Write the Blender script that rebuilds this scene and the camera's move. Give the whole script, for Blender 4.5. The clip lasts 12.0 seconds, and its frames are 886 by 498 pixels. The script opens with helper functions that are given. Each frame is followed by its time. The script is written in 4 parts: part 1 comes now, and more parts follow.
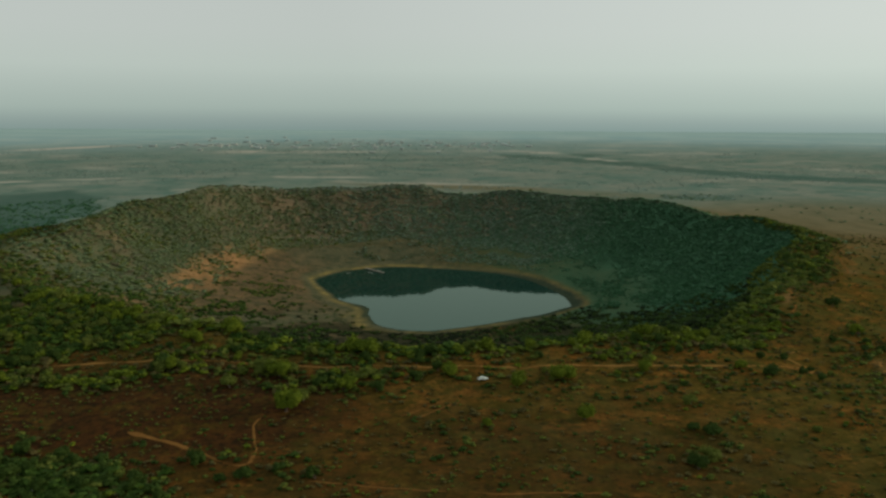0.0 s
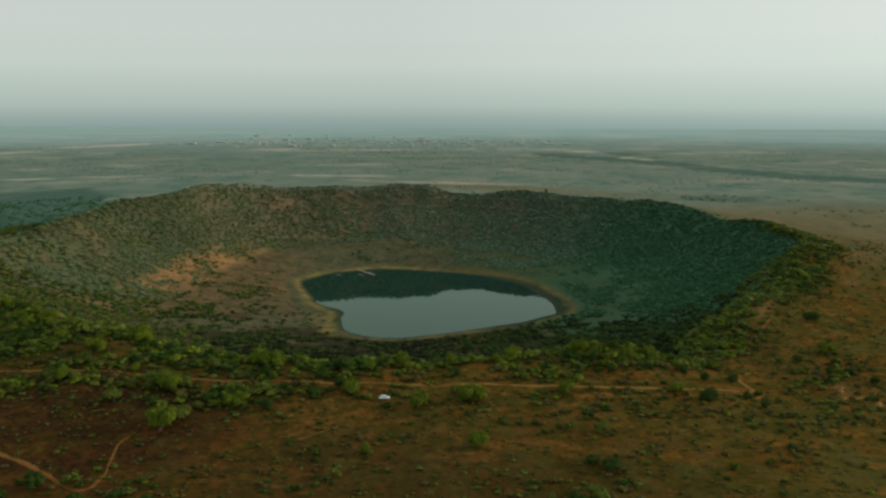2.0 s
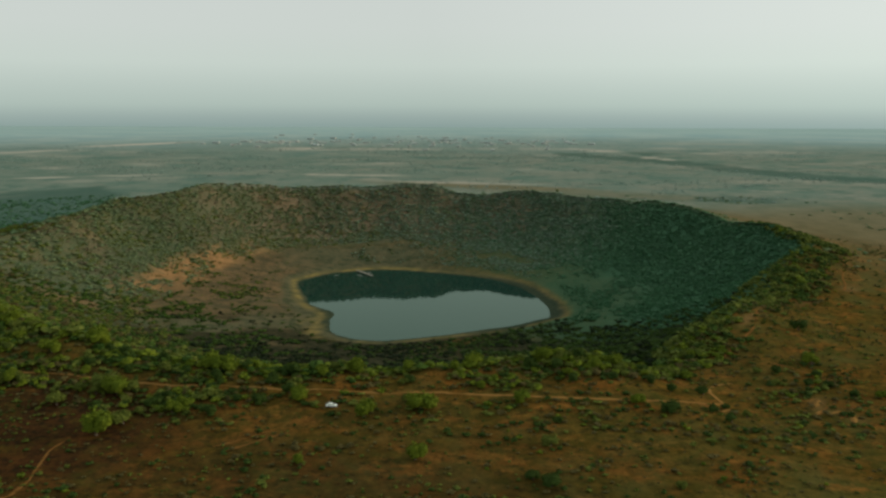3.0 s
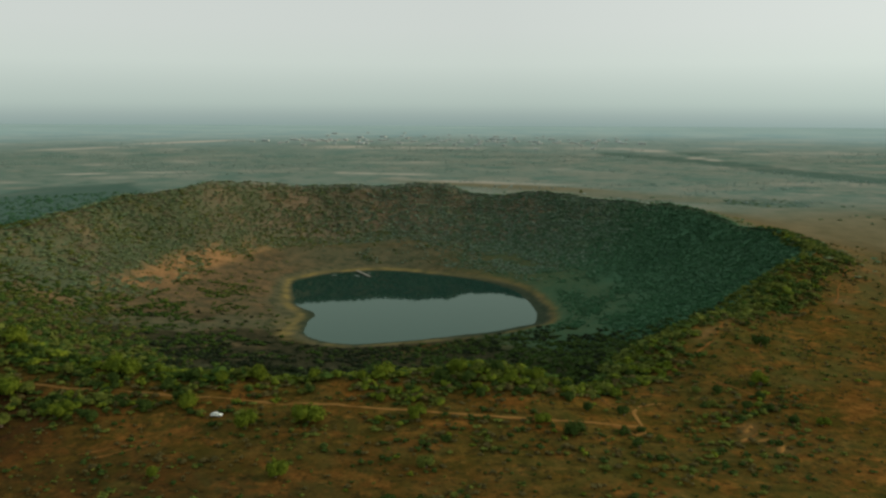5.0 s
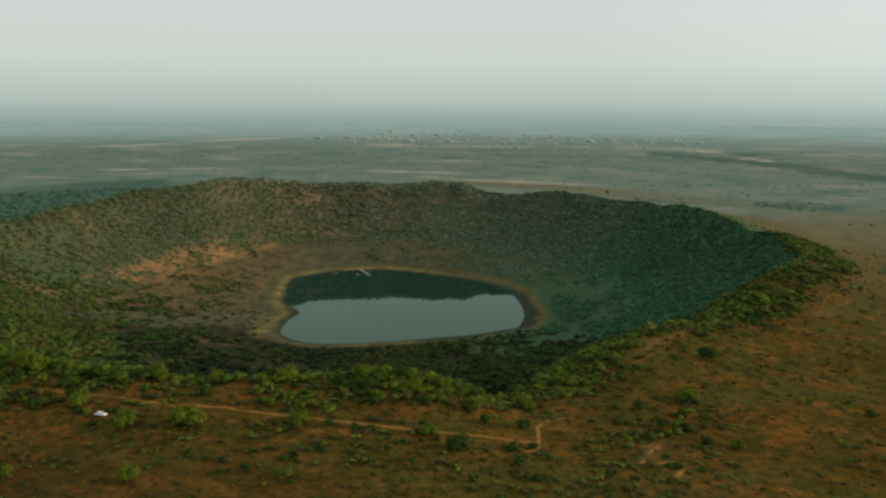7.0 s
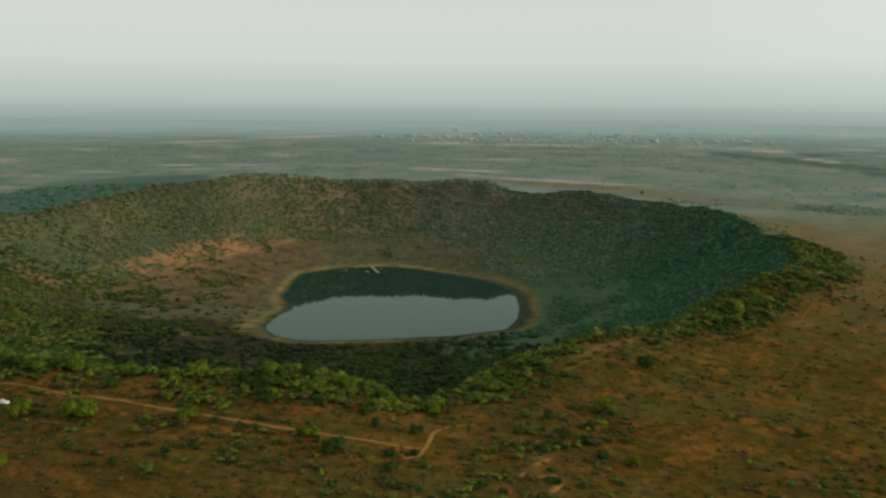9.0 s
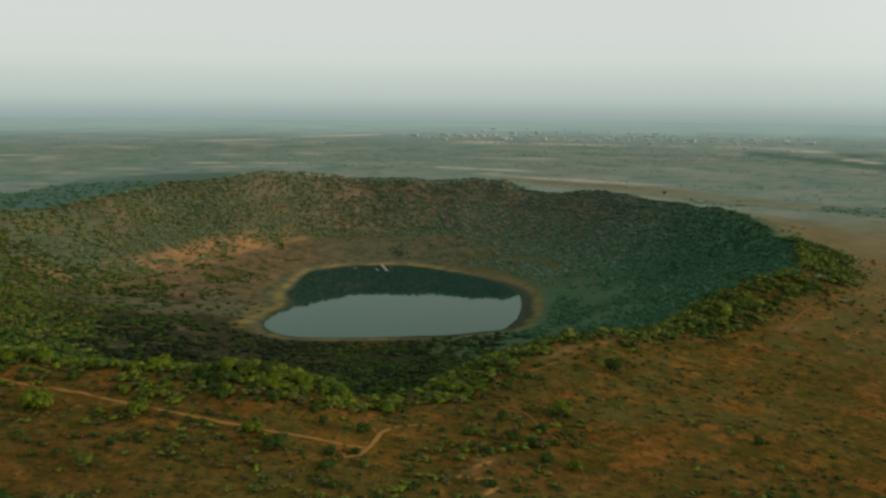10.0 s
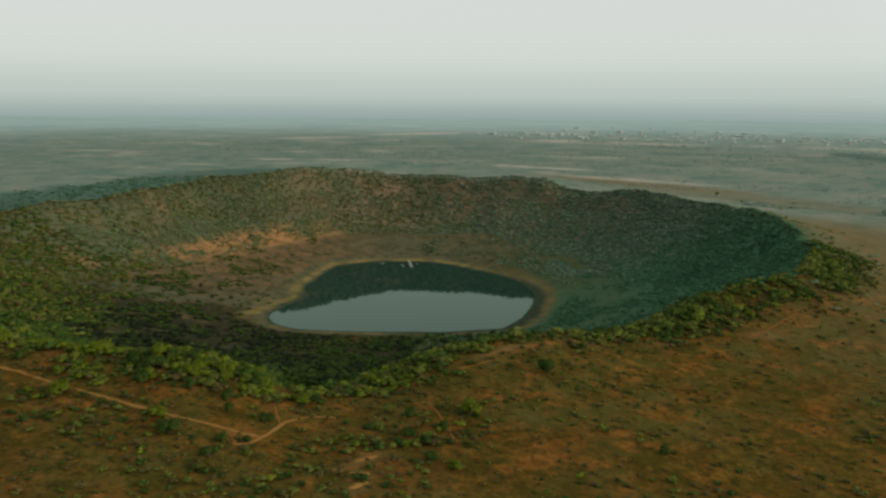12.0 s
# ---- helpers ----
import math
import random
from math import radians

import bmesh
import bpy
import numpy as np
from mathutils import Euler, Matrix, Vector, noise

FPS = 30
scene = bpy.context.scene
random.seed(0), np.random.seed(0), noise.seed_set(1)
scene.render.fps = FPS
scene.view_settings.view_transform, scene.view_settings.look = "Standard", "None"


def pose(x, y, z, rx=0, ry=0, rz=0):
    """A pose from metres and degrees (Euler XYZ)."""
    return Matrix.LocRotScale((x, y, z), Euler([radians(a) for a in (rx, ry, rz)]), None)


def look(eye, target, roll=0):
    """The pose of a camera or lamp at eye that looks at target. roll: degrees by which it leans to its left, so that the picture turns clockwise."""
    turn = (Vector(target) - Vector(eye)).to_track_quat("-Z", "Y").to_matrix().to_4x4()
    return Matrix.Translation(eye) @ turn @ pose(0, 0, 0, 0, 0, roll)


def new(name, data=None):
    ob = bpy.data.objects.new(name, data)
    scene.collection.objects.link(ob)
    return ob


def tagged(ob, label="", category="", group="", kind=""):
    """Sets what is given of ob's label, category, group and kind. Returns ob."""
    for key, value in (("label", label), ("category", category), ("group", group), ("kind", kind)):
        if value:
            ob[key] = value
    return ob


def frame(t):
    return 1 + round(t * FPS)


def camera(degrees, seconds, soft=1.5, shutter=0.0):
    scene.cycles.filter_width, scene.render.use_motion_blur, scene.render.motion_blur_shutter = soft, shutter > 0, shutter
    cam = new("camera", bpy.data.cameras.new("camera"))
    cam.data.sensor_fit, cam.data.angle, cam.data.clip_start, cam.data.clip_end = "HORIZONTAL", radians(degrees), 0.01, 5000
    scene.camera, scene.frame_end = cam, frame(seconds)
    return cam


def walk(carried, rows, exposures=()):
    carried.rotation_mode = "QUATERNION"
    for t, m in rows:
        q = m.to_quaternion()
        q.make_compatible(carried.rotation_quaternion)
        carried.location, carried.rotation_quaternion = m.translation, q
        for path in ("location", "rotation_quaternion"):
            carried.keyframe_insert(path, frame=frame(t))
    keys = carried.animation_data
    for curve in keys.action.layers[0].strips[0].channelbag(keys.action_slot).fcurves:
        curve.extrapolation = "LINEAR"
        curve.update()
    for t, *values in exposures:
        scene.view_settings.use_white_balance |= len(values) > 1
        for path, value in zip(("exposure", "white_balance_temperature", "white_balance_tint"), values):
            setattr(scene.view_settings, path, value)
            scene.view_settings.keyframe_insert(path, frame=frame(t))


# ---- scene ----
# Camera: seconds, x, y, z, yaw, pitch, roll
cam = camera(57.73, 12.0, soft=2.6)
FLIGHT = [
    (0, -0.34, 1.33, 128.45, 0.038, -9.756, 0.295),
    (0.5, 17.24, 9.57, 128.50, 0.925, -9.808, 0.259),
    (1, 34.81, 17.73, 128.53, 1.919, -9.853, 0.232),
    (1.5, 52.35, 25.83, 128.53, 2.988, -9.892, 0.213),
    (2, 69.86, 33.87, 128.49, 4.110, -9.926, 0.201),
    (2.5, 87.33, 41.87, 128.43, 5.268, -9.957, 0.195),
    (3, 104.77, 49.85, 128.33, 6.448, -9.985, 0.195),
    (3.5, 122.16, 57.82, 128.21, 7.643, -10.011, 0.201),
    (4, 139.51, 65.80, 128.06, 8.847, -10.036, 0.211),
    (4.5, 156.81, 73.80, 127.87, 10.062, -10.061, 0.224),
    (5, 174.05, 81.84, 127.66, 11.288, -10.087, 0.241),
    (5.5, 191.24, 89.94, 127.41, 12.530, -10.113, 0.260),
    (6, 208.37, 98.11, 127.14, 13.793, -10.140, 0.280),
    (6.5, 225.44, 106.36, 126.84, 15.085, -10.169, 0.302),
    (7, 242.44, 114.72, 126.50, 16.413, -10.198, 0.323),
    (7.5, 259.36, 123.19, 126.14, 17.784, -10.229, 0.344),
    (8, 276.22, 131.79, 125.74, 19.205, -10.260, 0.364),
    (8.5, 292.99, 140.54, 125.32, 20.680, -10.293, 0.382),
    (9, 309.68, 149.46, 124.86, 22.214, -10.325, 0.397),
    (9.5, 326.29, 158.55, 124.38, 23.808, -10.357, 0.409),
    (10, 342.81, 167.83, 123.86, 25.459, -10.387, 0.416),
    (10.5, 359.23, 177.33, 123.32, 27.163, -10.416, 0.419),
    (11, 375.56, 187.05, 122.74, 28.909, -10.442, 0.417),
    (11.5, 391.78, 197.01, 122.14, 30.684, -10.463, 0.408),
    (12, 407.90, 207.22, 121.50, 32.468, -10.480, 0.392),
]


def flight_pose(x, y, z, yaw, pitch, roll):
    a, b = radians(yaw), radians(pitch)
    ahead = Vector((-math.sin(a) * math.cos(b), math.cos(a) * math.cos(b), math.sin(b)))
    eye = Vector((x, y, z))
    return look(eye, eye + ahead * 100, roll)


walk(cam, [(row[0], flight_pose(*row[1:])) for row in FLIGHT],
     exposures=[(0.0, -0.32, 6400, 0), (2.5, -0.10, 6400, 1), (6.0, -0.07, 6450, 3), (12.0, 0.02, 6500, 7)])

# ---- world, sun, exposure ----
SUN_AZ, SUN_EL = radians(12), radians(15)  # from +x towards +y; height over the horizon

world = bpy.data.worlds.new("hazy_sky")
scene.world = world
world.use_nodes = True
wn, wl = world.node_tree.nodes, world.node_tree.links
wn.clear()
w_out, w_bg, w_mix = wn.new("ShaderNodeOutputWorld"), wn.new("ShaderNodeBackground"), wn.new("ShaderNodeMixRGB")
w_sky, w_geo, w_sep, w_map, w_ramp = (wn.new("ShaderNode" + n) for n in ("TexSky", "TexCoord", "SeparateXYZ", "MapRange", "ValToRGB"))
w_sky.sky_type, w_sky.sun_disc, w_sky.sun_elevation, w_sky.sun_rotation = "NISHITA", False, SUN_EL, radians(90) - SUN_AZ
w_sky.dust_density, w_sky.air_density = 4.0, 1.5
w_map.inputs["From Min"].default_value, w_map.inputs["From Max"].default_value = -0.1, 0.9
wl.new(w_geo.outputs["Generated"], w_sep.inputs[0])
wl.new(w_sep.outputs["Z"], w_map.inputs["Value"])
wl.new(w_map.outputs["Result"], w_ramp.inputs[0])
# haze of a dry-season evening: dull at the horizon, milky above and overhead
SKY = [(0.0, (0.26, 0.34, 0.33)), (0.077, (0.305, 0.385, 0.375)), (0.088, (0.375, 0.445, 0.43)), (0.103, (0.50, 0.57, 0.535)), (0.15, (0.66, 0.705, 0.675)),
       (0.19, (0.692, 0.710, 0.700)), (0.24, (0.695, 0.702, 0.700)), (0.40, (0.66, 0.715, 0.70)), (1.0, (0.60, 0.68, 0.69))]
ramp = w_ramp.color_ramp
while len(ramp.elements) < len(SKY):
    ramp.elements.new(0.5)
for el, (at, colour) in zip(ramp.elements, SKY):
    el.position, el.color = at, (*colour, 1)
w_scale = wn.new("ShaderNodeMixRGB")
w_scale.blend_type, w_scale.inputs[0].default_value, w_scale.inputs[2].default_value = "MULTIPLY", 1.0, (0.10, 0.10, 0.10, 1)
wl.new(w_sky.outputs[0], w_scale.inputs[1])
w_mix.inputs[0].default_value = 0.92
wl.new(w_scale.outputs[0], w_mix.inputs[1])
wl.new(w_ramp.outputs[0], w_mix.inputs[2])
w_dot, w_glow, w_lit = wn.new("ShaderNodeVectorMath"), wn.new("ShaderNodeMapRange"), wn.new("ShaderNodeVectorMath")
w_dot.operation, w_lit.operation = "DOT_PRODUCT", "SCALE"
w_dot.inputs[1].default_value = (math.cos(SUN_AZ) * math.cos(SUN_EL), math.sin(SUN_AZ) * math.cos(SUN_EL), math.sin(SUN_EL))
for socket, number in zip(("From Min", "From Max", "To Min", "To Max"), (0.1, 1.0, 1.02, 1.32)):
    w_glow.inputs[socket].default_value = number
wl.new(w_geo.outputs["Generated"], w_dot.inputs[0])
wl.new(w_dot.outputs["Value"], w_glow.inputs["Value"])
wl.new(w_mix.outputs[0], w_lit.inputs[0])
wl.new(w_glow.outputs["Result"], w_lit.inputs["Scale"])
wl.new(w_lit.outputs[0], w_bg.inputs[0])
wl.new(w_bg.outputs[0], w_out.inputs[0])

sun = new("sun", bpy.data.lights.new("sun", "SUN"))
sun.data.energy, sun.data.angle, sun.data.color = 2.7, radians(14), (1.0, 0.84, 0.62)
to_sun = Vector((math.cos(SUN_AZ) * math.cos(SUN_EL), math.sin(SUN_AZ) * math.cos(SUN_EL), math.sin(SUN_EL)))
sun.matrix_world = look(to_sun * 900 + Vector((0, 700, 0)), Vector((0, 700, 0)))

# ---- noise ----


def lattice(ix, iy, seed):
    h = np.sin(ix * 127.1 + iy * 311.7 + seed * 74.7) * 43758.5453
    return h - np.floor(h)


def value_noise(x, y, seed):
    x, y = np.asarray(x, float), np.asarray(y, float)
    ix, iy = np.floor(x), np.floor(y)
    fx, fy = x - ix, y - iy
    fx, fy = fx * fx * (3 - 2 * fx), fy * fy * (3 - 2 * fy)
    a, b = lattice(ix, iy, seed), lattice(ix + 1, iy, seed)
    c, d = lattice(ix, iy + 1, seed), lattice(ix + 1, iy + 1, seed)
    return (a * (1 - fx) + b * fx) * (1 - fy) + (c * (1 - fx) + d * fx) * fy


def fbm(x, y, size, octaves=4, seed=1):
    total, weight, amp = 0, 0, 1.0
    for o in range(octaves):
        total = total + amp * value_noise(np.asarray(x) / size * 2 ** o, np.asarray(y) / size * 2 ** o, seed + o)
        weight += amp
        amp *= 0.5
    return total / weight


def smooth(a, b, v):
    t = np.clip((np.asarray(v, float) - a) / (b - a), 0, 1)
    return t * t * (3 - 2 * t)


def spot(x, y, cx, cy, rx, ry, soft=0.5, turn=0.0):
    """1 inside an ellipse, falling to 0 outside it"""
    c, s = math.cos(radians(turn)), math.sin(radians(turn))
    u, v = ((x - cx) * c + (y - cy) * s) / rx, (-(x - cx) * s + (y - cy) * c) / ry
    return 1 - smooth(1 - soft, 1 + soft, np.hypot(u, v))


# ---- the lie of the land ----
CX, CY = 0.0, 770.0      # middle of the crater
WATER = -53.5            # level of the lake
# the crest: degrees round the middle, radius, height
RIM = [(-180, 349, 23.7), (-175, 352, 16.3), (-170, 366, 17.6), (-165, 375, 17.4), (-160, 384, 15), (-155, 382, 13.7), (-150, 376, 12.2), (-145, 367, 8.5), (-140, 363, 8.5), (-135, 364, 12), (-130,
       366, 15.1), (-125, 367, 15.6), (-120, 368, 14.9), (-115, 368, 13.1), (-110, 366, 10.5), (-105, 364, 7.7), (-100, 362, 5.6), (-95, 359, 4.3), (-90, 357, 3.7), (-85, 354, 3.7), (-80, 352,
       4.8), (-75, 350, 6.8), (-70, 347, 7.2), (-65, 352, 4.5), (-60, 342, -8), (-55, 326, -4), (-50, 322, 2.5), (-45, 317, 6.5), (-40, 307, 6), (-35, 306, 2.5), (-30, 305, 0.5), (-25, 307, 4.5),
       (-20, 305, 11), (-15, 309, 14), (-10, 322, 18), (-5, 336, 21), (0, 332, 21), (5, 329, 17.5), (10, 336, 19.9), (15, 332, 18.9), (20, 331, 15.1), (25, 334, 11.8), (30, 345, 15), (35, 342,
       19.8), (40, 344, 21.8), (45, 345, 21.4), (50, 351, 17.2), (55, 362, 18.1), (60, 365, 14.6), (65, 365, 15.6), (70, 366, 19.1), (75, 368, 19.6), (80, 364, 16.4), (85, 359, 12.6), (90, 360,
       15.6), (95, 365, 26.8), (100, 362, 27.5), (105, 358, 24.7), (110, 358, 24.4), (115, 361, 26.8), (120, 363, 26.2), (125, 366, 26.6), (130, 367, 30.7), (135, 362, 33.4), (140, 353, 35.6),
       (145, 343, 38.1), (150, 333, 37), (155, 330, 34.7), (160, 336, 32.2), (165, 348, 30.1), (170, 348, 26.3), (175, 341, 22.3)]
# the water's edge: degrees, radius
SHORE = [(-178, 104), (-161, 83), (-154, 80), (-147, 82), (-140, 90), (-131, 99), (-122, 112), (-116, 117), (-107, 120), (-102, 119), (-95, 117), (-86, 109), (-76, 103), (-61, 98.5), (-47,
         99), (-34, 107), (-20, 115), (-12, 125), (-5, 123), (4, 121), (15, 119.5), (24, 120.5), (34, 123.5), (46, 131), (57, 135), (64, 140), (75, 144), (93, 152), (109, 170), (120, 174),
         (130, 175), (138, 170), (149, 163), (158, 137), (166, 121), (172, 111)]


def ring(points, blur):
    """radius (and height) round the crater's middle, as periodic tables"""
    a = np.radians([q[0] for q in points])
    a3 = np.r_[a - 2 * math.pi, a, a + 2 * math.pi]
    fine = np.linspace(-math.pi, math.pi, 721)
    k = np.hanning(blur)
    tables = []
    for n in range(1, len(points[0])):
        v = np.array([q[n] for q in points], float)
        w = np.interp(fine, a3, np.r_[v, v, v])
        tables.append(np.convolve(np.r_[w[-33:-1], w, w[1:33]], k / k.sum(), "same")[32:-32])
    return fine, tables


ANG, (RIM_R, RIM_Z) = ring(RIM, 17)
_, (SHORE_R,) = ring(SHORE, 9)
PROFILE_U = [0, 0.06, 0.15, 0.3, 0.5, 0.6, 0.7, 0.8, 0.87, 0.95, 1.0]
PROFILE_G = [0, 0.025, 0.065, 0.12, 0.21, 0.29, 0.42, 0.56, 0.67, 0.87, 0.97]


def polar(x, y):
    """angle, radius, how far from shore (0) to rim (1), and metres outside the rim"""
    dx, dy = np.asarray(x, float) - CX, np.asarray(y, float) - CY
    a, r = np.arctan2(dy, dx), np.hypot(dx, dy)
    rr, rs = np.interp(a, ANG, RIM_R), np.interp(a, ANG, SHORE_R)
    return a, r, (r - rs) / (rr - rs), r - rr


def height(x, y):
    x, y = np.asarray(x, float), np.asarray(y, float)
    a, r, u, out = polar(x, y)
    top = np.interp(a, ANG, RIM_Z)
    plain = -7 + 13 * smooth(450, 2200, y) + 3 * (fbm(x, y, 420, 3, 5) - 0.5)
    wall = WATER + (top - WATER) * np.interp(u, PROFILE_U, PROFILE_G)
    bed = WATER + np.clip(u, -1, 0) * 12
    flank = plain + (top - plain) * np.exp(-(np.maximum(out, 0) / (62 - 6 * np.exp(-((np.degrees(a) + 73) / 8) ** 2))) ** 1.25)
    z = np.where(out > 0, flank, np.where(u < 0, bed, wall))
    z = z - 1.0 * np.exp(-(out / 9.0) ** 2)  # a rounded crest
    # the gully where the track drops over the rim, and runnels down the walls
    gully = np.exp(-((np.degrees(a) + 60.0 + 0.05 * (out + 30)) / 3.4) ** 2) * np.exp(-((out + 52) / 46) ** 2)
    z = z - 20 * gully
    rough = smooth(0.12, 0.7, u) * (1 - smooth(0, 60, out))
    z = z + rough * 5.0 * (fbm(np.degrees(a) * 7 + 900, r * 0.35, 26, 3, 11) - 0.5)
    fine = smooth(0.0, 0.1, u)
    return z + fine * (1.3 * (fbm(x, y, 34, 3, 21) - 0.5) + 0.5 * (fbm(x, y, 7, 2, 31) - 0.5))


# ---- materials ----


def material(name, rough=0.9):
    m = bpy.data.materials.new(name)
    m.use_nodes = True
    return m, m.node_tree.nodes, m.node_tree.links, m.node_tree.nodes["Principled BSDF"]


def plain_material(name, colour, rough=0.6, metal=0.0, grain=0.12, size=3.0):
    """paint, wood, plaster or metal with a slight unevenness"""
    m, n, l, b = material(name)
    noise_tex, mix, coord = n.new("ShaderNodeTexNoise"), n.new("ShaderNodeMixRGB"), n.new("ShaderNodeTexCoord")
    noise_tex.inputs["Scale"].default_value, noise_tex.inputs["Detail"].default_value = size, 4
    l.new(coord.outputs["Object"], noise_tex.inputs["Vector"])
    mix.inputs[1].default_value = (*[c * (1 - grain) for c in colour], 1)
    mix.inputs[2].default_value = (*[min(1, c * (1 + grain)) for c in colour], 1)
    l.new(noise_tex.outputs[0], mix.inputs[0])
    l.new(mix.outputs[0], b.inputs["Base Color"])
    b.inputs["Roughness"].default_value, b.inputs["Metallic"].default_value = rough, metal
    return m


def foliage_material(name, dark, light, thin=0.4):
    """leaves: hue drifts from clump to clump and from tree to tree"""
    m, n, l, b = material(name)
    geo, info, att = n.new("ShaderNodeNewGeometry"), n.new("ShaderNodeObjectInfo"), n.new("ShaderNodeAttribute")
    att.attribute_name = "tint"
    add, half, ramp_node = n.new("ShaderNodeMath"), n.new("ShaderNodeMath"), n.new("ShaderNodeMixRGB")
    add.operation, half.operation = "MULTIPLY_ADD", "MULTIPLY_ADD"
    l.new(geo.outputs["Random Per Island"], add.inputs[0])
    add.inputs[1].default_value = 0.35
    l.new(att.outputs["Fac"], half.inputs[0])
    half.inputs[1].default_value = 0.65
    l.new(half.outputs[0], add.inputs[2])
    rnd = n.new("ShaderNodeMath")
    rnd.operation = "MULTIPLY"
    l.new(info.outputs["Random"], rnd.inputs[0])
    rnd.inputs[1].default_value = 0.25
    l.new(rnd.outputs[0], half.inputs[2])
    ramp_node.inputs[1].default_value, ramp_node.inputs[2].default_value = (*dark, 1), (*light, 1)
    l.new(add.outputs[0], ramp_node.inputs[0])
    l.new(ramp_node.outputs[0], b.inputs["Base Color"])
    b.inputs["Roughness"].default_value = 0.75
    b.inputs["Specular IOR Level"].default_value = 0.03
    through_leaf, both = n.new("ShaderNodeBsdfTranslucent"), n.new("ShaderNodeMixShader")
    both.inputs[0].default_value = thin
    l.new(ramp_node.outputs[0], through_leaf.inputs["Color"])
    l.new(b.outputs[0], both.inputs[1])
    l.new(through_leaf.outputs[0], both.inputs[2])
    l.new(both.outputs[0], n["Material Output"].inputs["Surface"])
    return m


LEAF_BRIGHT = foliage_material("leaves_fresh_green", (0.040, 0.068, 0.008), (0.136, 0.164, 0.016), 0.24)
LEAF_OLIVE = foliage_material("leaves_olive", (0.064, 0.084, 0.014), (0.124, 0.140, 0.028), 0.24)
LEAF_DARK = foliage_material("leaves_dark_green", (0.024, 0.045, 0.009), (0.050, 0.076, 0.016), 0.24)
LEAF_DRY = foliage_material("leaves_dry_brown", (0.080, 0.068, 0.024), (0.130, 0.104, 0.038))
BARK = plain_material("bark", (0.085, 0.06, 0.042), 0.95, 0, 0.35, 6)
# far wall: haze is put into the next two leaf colours
LEAF_HAZED_PALE = foliage_material("leaves_hazed_grey_green", (0.164, 0.224, 0.154), (0.212, 0.272, 0.190))
LEAF_HAZED_OLIVE = foliage_material("leaves_hazed_olive", (0.136, 0.178, 0.088), (0.186, 0.226, 0.112))
# east wall: bluish haze is put into this leaf colour
LEAF_HAZED_TEAL = foliage_material("leaves_hazed_green", (0.078, 0.166, 0.084), (0.100, 0.192, 0.103))
LEAF_RUSSET = foliage_material("leaves_russet", (0.150, 0.132, 0.080), (0.204, 0.170, 0.104))
# distant trees: haze is put into the pale bluish leaf colour
LEAF_FAR_HAZED = foliage_material("leaves_far_hazed", (0.215, 0.280, 0.245), (0.275, 0.340, 0.300))
# deep green; on the east wall it also stands in for shade
LEAF_DEEP = foliage_material("leaves_deep_green", (0.044, 0.116, 0.051), (0.064, 0.143, 0.066))
# dark scrub on the near floor, with gully shade put into the colour
LEAF_SHADED = foliage_material("leaves_shaded_green", (0.015, 0.023, 0.011), (0.031, 0.040, 0.018))
# wall green, lightened by haze put into the colour
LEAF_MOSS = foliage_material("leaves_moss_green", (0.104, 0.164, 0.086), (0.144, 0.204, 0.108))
LEAF_EMERALD = foliage_material("leaves_emerald_green", (0.028, 0.058, 0.010), (0.060, 0.098, 0.018), 0.24)
LEAVES = [LEAF_BRIGHT, LEAF_OLIVE, LEAF_DARK, LEAF_DRY, LEAF_HAZED_PALE, LEAF_HAZED_OLIVE, LEAF_HAZED_TEAL, LEAF_RUSSET, LEAF_FAR_HAZED, LEAF_DEEP, LEAF_SHADED, LEAF_MOSS, LEAF_EMERALD]


